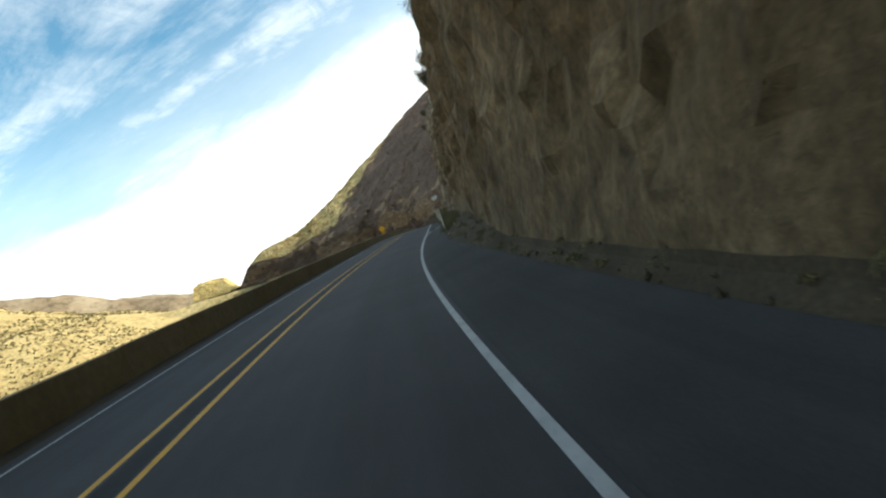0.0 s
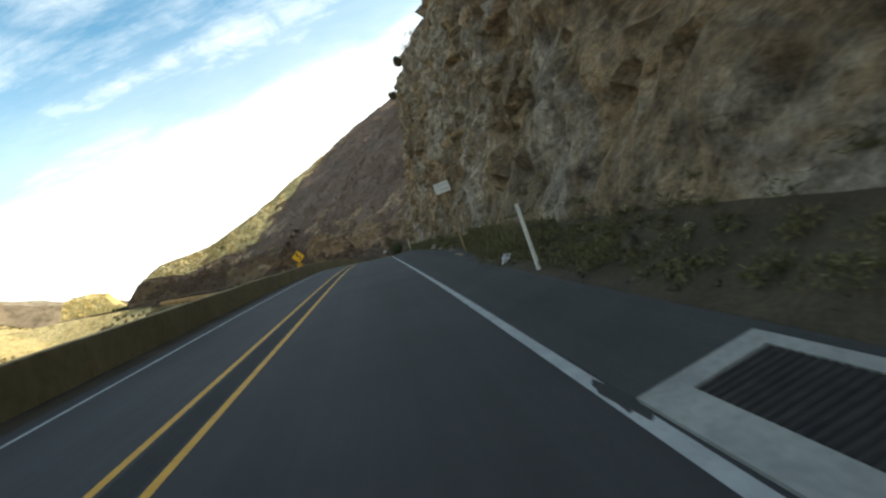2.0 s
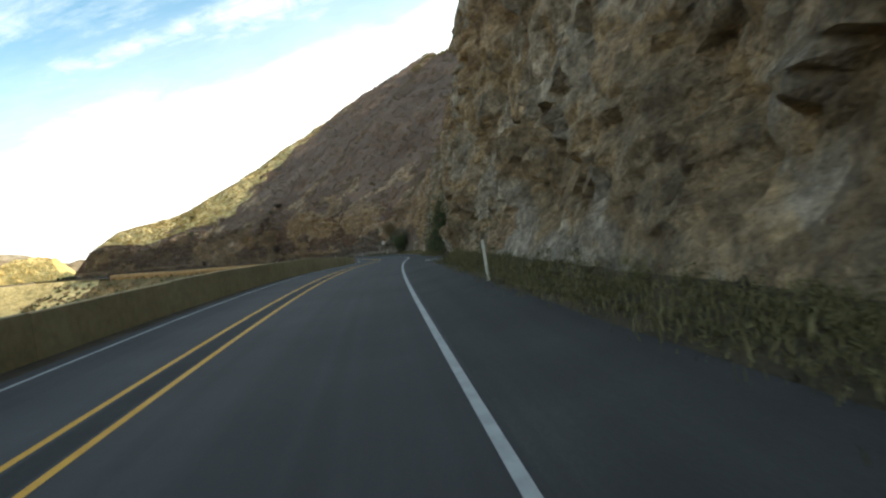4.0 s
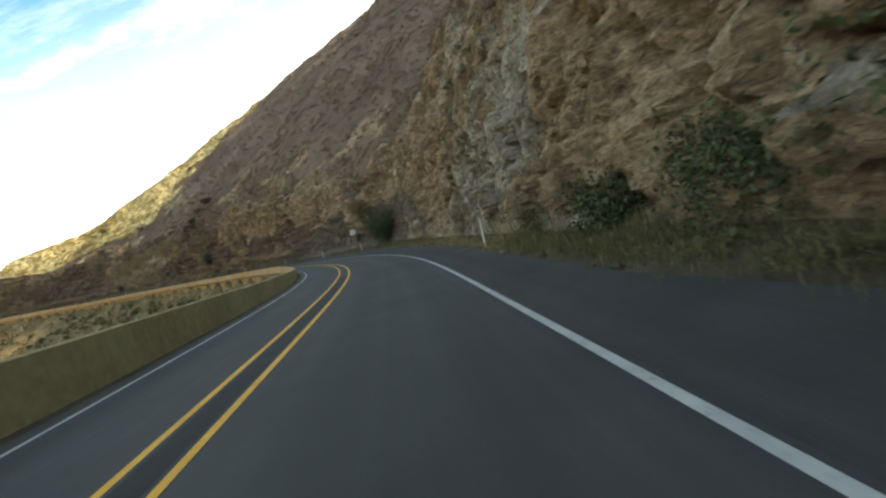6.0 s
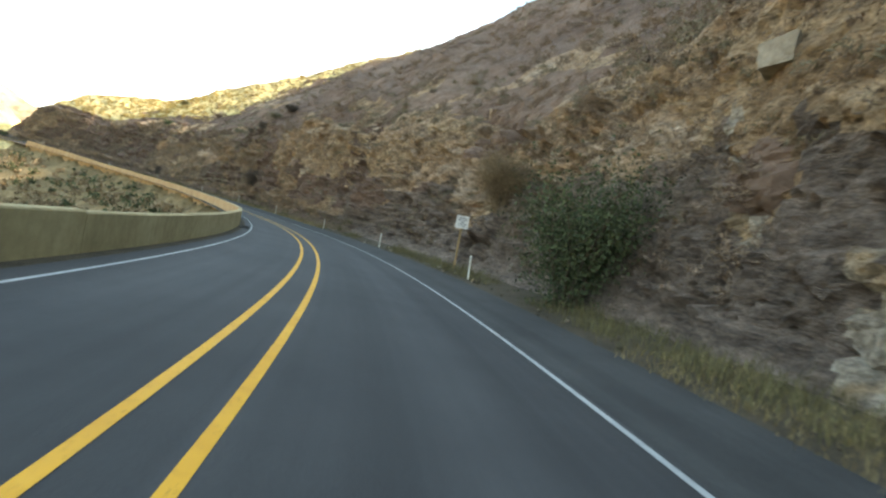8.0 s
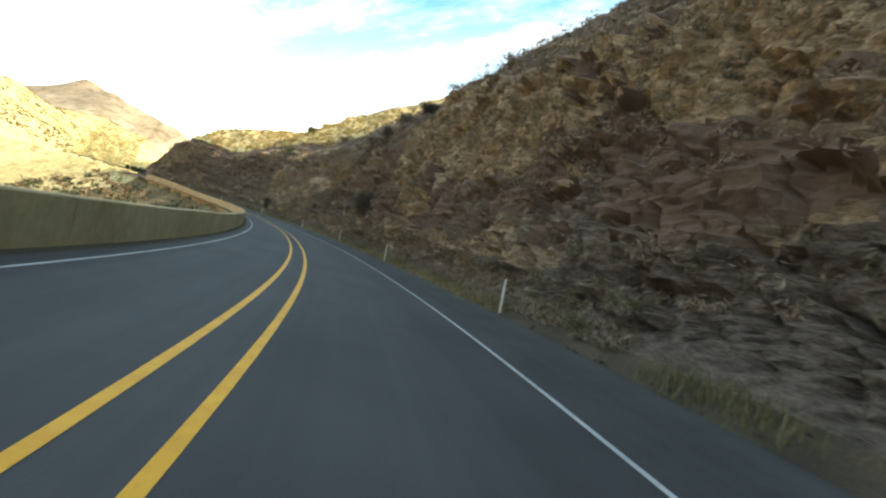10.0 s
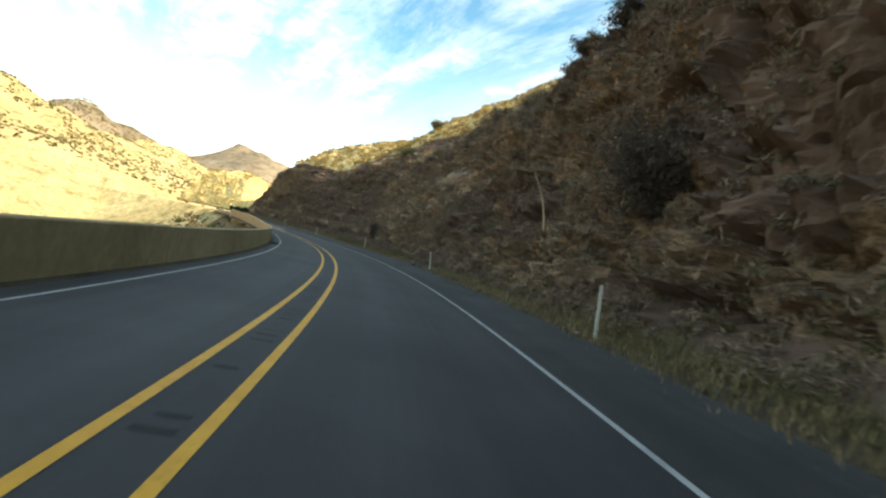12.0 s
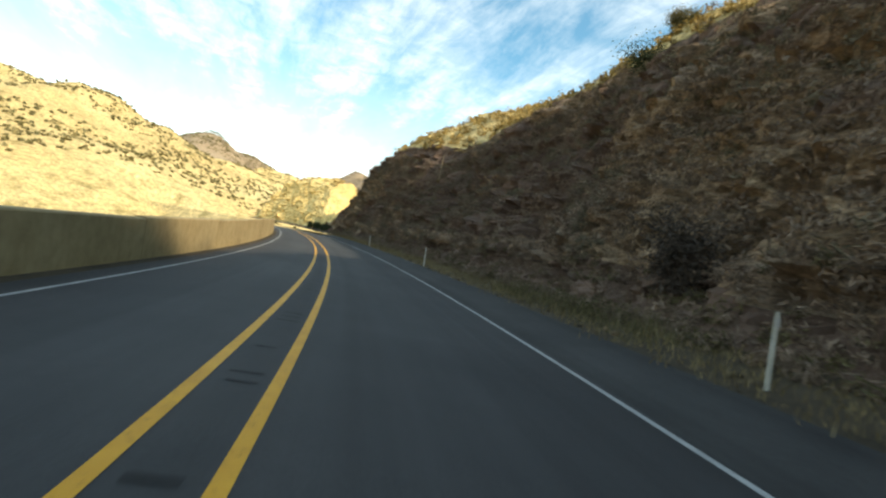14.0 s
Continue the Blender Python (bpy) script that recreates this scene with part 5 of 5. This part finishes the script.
# ---- drains ----
def drain(s0, s1, d0, d1, g0, g1, h0, h1, bars, label, rim=APRON):
    """A pale concrete apron round an iron grate; s along, d across, g and h the grate's own limits."""
    root = tagged(new("storm_drain"), label, "storm drain")
    mid_s, mid_d = (s0 + s1) / 2, (d0 + d1) / 2
    zf = lambda d: float(shoulder_z(mid_s, d)) + 0.004
    tilt = math.degrees(math.atan2(zf(d1) - zf(d0), d1 - d0))
    climb = math.degrees(math.atan(float(np.interp(mid_s + 1, ST, _pz) - np.interp(mid_s - 1, ST, _pz)) / 2))
    root.matrix_world = spot(mid_s, mid_d, zf(mid_d)) @ pose(0, 0, 0, climb, -tilt, 0)
    x0, x1, y0, y1 = d0 - mid_d, d1 - mid_d, s0 - mid_s, s1 - mid_s
    a0, a1, b0, b1 = h0 - mid_d, h1 - mid_d, g0 - mid_s, g1 - mid_s
    for q in ((x0, x1, y0, b0), (x0, x1, b1, y1), (x0, a0, b0, b1), (a1, x1, b0, b1)):
        if q[1] - q[0] > 0.01 and q[3] - q[2] > 0.01:
            bm = bmesh.new()
            box(bm, q[0], q[1], q[2], q[3], -0.2, 0.030)
            part("apron_slab", bm, rim, root, "pale concrete apron" if rim is APRON else "grey worn apron")
    # solid block whose dark colour puts in the pit's shade below the bars
    bm = bmesh.new()
    box(bm, a0, a1, b0, b1, -0.22, 0.012)
    part("pit", bm, TAR_OR_PIT, root, "dark block painted as the shaded drain pit")
    for k in range(bars):
        y = b0 + (b1 - b0) * (k + 0.5) / bars
        bm = bmesh.new()
        box(bm, a0, a1, y - 0.014, y + 0.014, 0.0, 0.027)
        part("grate_bar", bm, IRON, root)
    return root


drain(38.9, 41.05, 3.60, 4.64, 39.2, 40.8, 3.9, 4.52, 20, "concrete storm drain with an iron bar grate in the shoulder")
drain(106.1, 107.8, 4.95, 5.78, 106.4, 107.4, 5.22, 5.66, 14, "concrete storm drain with an iron grate in the pull-out")
drain(179.4, 181.7, -3.2, -2.72, 179.8, 181.2, -3.12, -2.8, 14, "dark storm drain beside the parapet", SHOULDER)
drain(257.8, 259.3, -3.2, -2.72, 258.0, 259.0, -3.12, -2.8, 10, "dark storm drain beside the parapet", SHOULDER)


# ---- litter and rocks ----
def bucket():
    root = tagged(new("plastic_bucket"), "white plastic bucket lying on its side in the weeds", "bucket")
    bm = bmesh.new()
    bmesh.ops.create_cone(bm, cap_ends=False, segments=24, radius1=0.14, radius2=0.17, depth=0.36, matrix=pose(0, 0, 0, 0, 90, 0))
    bmesh.ops.solidify(bm, geom=bm.faces[:], thickness=0.006)
    part("shell", bm, PLASTIC, root)
    bm = bmesh.new()
    bmesh.ops.create_cone(bm, cap_ends=True, segments=24, radius1=0.172, radius2=0.16, depth=0.03, matrix=pose(0.185, 0, 0, 0, 90, 0))
    part("lid", bm, CARD, root, "dirty tan lid")
    bm = bmesh.new()
    bmesh.ops.create_cone(bm, cap_ends=True, segments=24, radius1=0.14, radius2=0.14, depth=0.01, matrix=pose(-0.176, 0, 0, 0, 90, 0))
    part("bottom", bm, PLASTIC, root)
    root.matrix_world = spot(49.2, 5.05, 0.42, 0) @ pose(0, 0, 0, 0, 12, -20)


bucket()


def rock_mesh(seed, mat, boxy=False):
    bm = bmesh.new()
    bmesh.ops.create_icosphere(bm, subdivisions=3 if boxy else 2, radius=1.4 if boxy else 1.0)
    rng = np.random.default_rng(seed)
    co = np.array([v.co for v in bm.verts])
    cut = np.concatenate([np.eye(3), -np.eye(3)]) + rng.normal(0, 0.16, (6, 3)) if boxy else rng.normal(size=(7, 3))
    cut /= np.linalg.norm(cut, axis=1)[:, None]
    for n in cut:
        lim = rng.uniform(0.45, 0.8)
        over = np.clip(co @ n - lim, 0, None)
        co = co - over[:, None] * n
    co = co + (fbm(co * 2.2 + seed, 3, 700 + seed)[:, None] - 0.5) * 0.25 * co
    for v, c in zip(bm.verts, co):
        v.co = c
    me = bpy.data.meshes.new("rock")
    bm.to_mesh(me)
    bm.free()
    me.materials.append(mat)
    return me


def rocks():
    rng = np.random.default_rng(31)
    kinds = [rock_mesh(k, PALEROCK if k < 3 else ROCK) for k in range(6)]
    spots = [(66.8, 5.9, 0.20), (65.0, 6.3, 0.18), (63.9, 6.0, 0.15), (62.5, 5.8, 0.14), (58.0, 5.3, 0.10), (56.8, 5.25, 0.10), (51.8, 5.1, 0.10), (30.2, 5.1, 0.12), (177.0, 6.2, 0.14),
             (70.5, 6.0, 0.36), (185.2, 5.9, 0.16), (139.4, 5.5, 0.12)]
    for k in range(84):
        s = rng.uniform(20, 330)
        spots.append((s, float(PAVED(s)) + rng.uniform(0.05, 0.9), rng.uniform(0.04, 0.13)))
    for k, (s, d, r) in enumerate(spots):
        ob = new("rock", kinds[int(rng.integers(0, 3 if k < 14 else 6))])
        f = np.clip((d - float(PAVED(s))) / (float(TOE(s)) - float(PAVED(s))), 0, 1)
        z = float(BANK(s)) - 0.03 + float(FOOT(s)) * f ** 1.5 + r * 0.25
        ob.matrix_world = spot(s, d, z, rng.uniform(0, 360)) @ Matrix.Diagonal((r * rng.uniform(0.8, 1.3), r * rng.uniform(0.8, 1.3), r * rng.uniform(0.6, 0.9), 1))
        tagged(ob, "pale angular rock fallen on the verge" if k < 14 else "small angular rock fallen on the verge", "rock", group="fallen rocks along the verge")
    # pale blocks that stand out of the face
    for k, (s, u, r) in enumerate(((163.7, 0.735, 0.56),)):
        x, y, z = on_hill(np.array([s]), np.array([u]))[0]
        ob = new("rock_block", rock_mesh(11, PALEROCK, True))
        ob.matrix_world = pose(float(x), float(y), float(z), -8, 4, heading(s) + 25) @ Matrix.Diagonal((r, r * 1.15, r * 0.8, 1))
        tagged(ob, "pale block of rock standing out of the cliff face", "rock")


rocks()


def rubble():
    """Small broken stones washed down over the verge."""
    rng = np.random.default_rng(77)
    s = np.concatenate([rng.uniform(97, 114, 700), rng.uniform(0, 340, 1500)])
    u = np.concatenate([rng.uniform(0.01, 0.12, 700), 0.004 + 0.12 * rng.beta(1.2, 2.0, 1500)])
    c = on_hill(s, u)
    n = len(c)
    r = rng.gamma(2.0, 0.022, n)[:, None] + 0.015
    base = np.array([[1, 0, 0], [-0.4, 0.9, 0.1], [-0.5, -0.8, 0], [0.1, 0.1, 0.8], [0.2, -0.1, -0.6]])
    V = c[:, None, :] + base[None] * r[:, None] * rng.uniform(0.55, 1.3, (n, 5, 3))
    i = np.arange(n)[:, None] * 5
    F = np.concatenate([i + f for f in ([0, 1, 3], [1, 2, 3], [2, 0, 3], [1, 0, 4], [2, 1, 4], [0, 2, 4])], 1).reshape(-1, 3)
    tagged(tri_mesh("rubble", V.reshape(-1, 3), F, DIRT), "small broken stones scattered over the verge", "rubble", kind="stuff")


rubble()


# ---- worn details on the road ----
def rumble():
    """Ground-in grooves between the two yellow lines, worn unevenly."""
    rng = np.random.default_rng(41)
    s = np.arange(0.0, 345.0, 0.30)
    s = s[(rng.random(len(s)) < 0.55) & (vnoise(np.stack([s * 0.2, s * 0, s * 0], 1), 801) > 0.35)]
    s = s[(s < 136) | (s > 212)]
    s = s + rng.uniform(-0.04, 0.04, len(s))
    c = YC(s)
    l, r = c - 0.41 + rng.uniform(0, 0.06, len(s)), c - 0.12 - rng.uniform(0, 0.06, len(s))
    w = rng.uniform(0.04, 0.10, len(s))
    V = np.stack([at(s, l, 0.0035), at(s, r, 0.0035), at(s + w, r, 0.0035), at(s + w, l, 0.0035)], 1).reshape(-1, 3)
    n = len(s)
    tagged(mesh_ob("rumble_grooves", V, np.arange(n * 4).reshape(n, 4), GROOVE), "dark ground-in rumble grooves between the yellow lines", "rumble strip", kind="stuff")


def patch(s, d, ls, ld, mat, name, label, seed):
    rng = np.random.default_rng(seed)
    n = 18
    a = np.arange(n) * 2 * math.pi / n
    r = rng.uniform(0.7, 1.1, n)
    across = d + ld * r * np.cos(a)
    P = at(s + ls * r * np.sin(a), across, shoulder_z(s, across) + 0.006)
    tagged(mesh_ob(name, P, [tuple(range(n))], mat), label, "road patch", kind="structure")


rumble()
patch(152.2, 4.6, 0.28, 0.14, TAR_OR_PIT, "tar_spot", "dark tar spot on the shoulder", 1)
patch(177.7, 4.8, 0.4, 0.2, TAR_OR_PIT, "tar_spot", "dark tar spot on the shoulder", 2)
patch(147.7, -0.55, 0.5, 0.045, SHOULDER, "scraped_paint", "grey scrape across the yellow line", 3)
patch(31.8, 3.5, 0.22, 0.11, SHOULDER, "scraped_paint", "grey scrape across the white line", 4)
patch(41.2, 3.53, 0.45, 0.09, SHOULDER, "scraped_paint", "grey scrape across the white line beside the drain", 6)
patch(246.5, 4.7, 1.6, 0.22, TAR_OR_PIT, "tar_spot", "dark tar patch on the shoulder", 5)
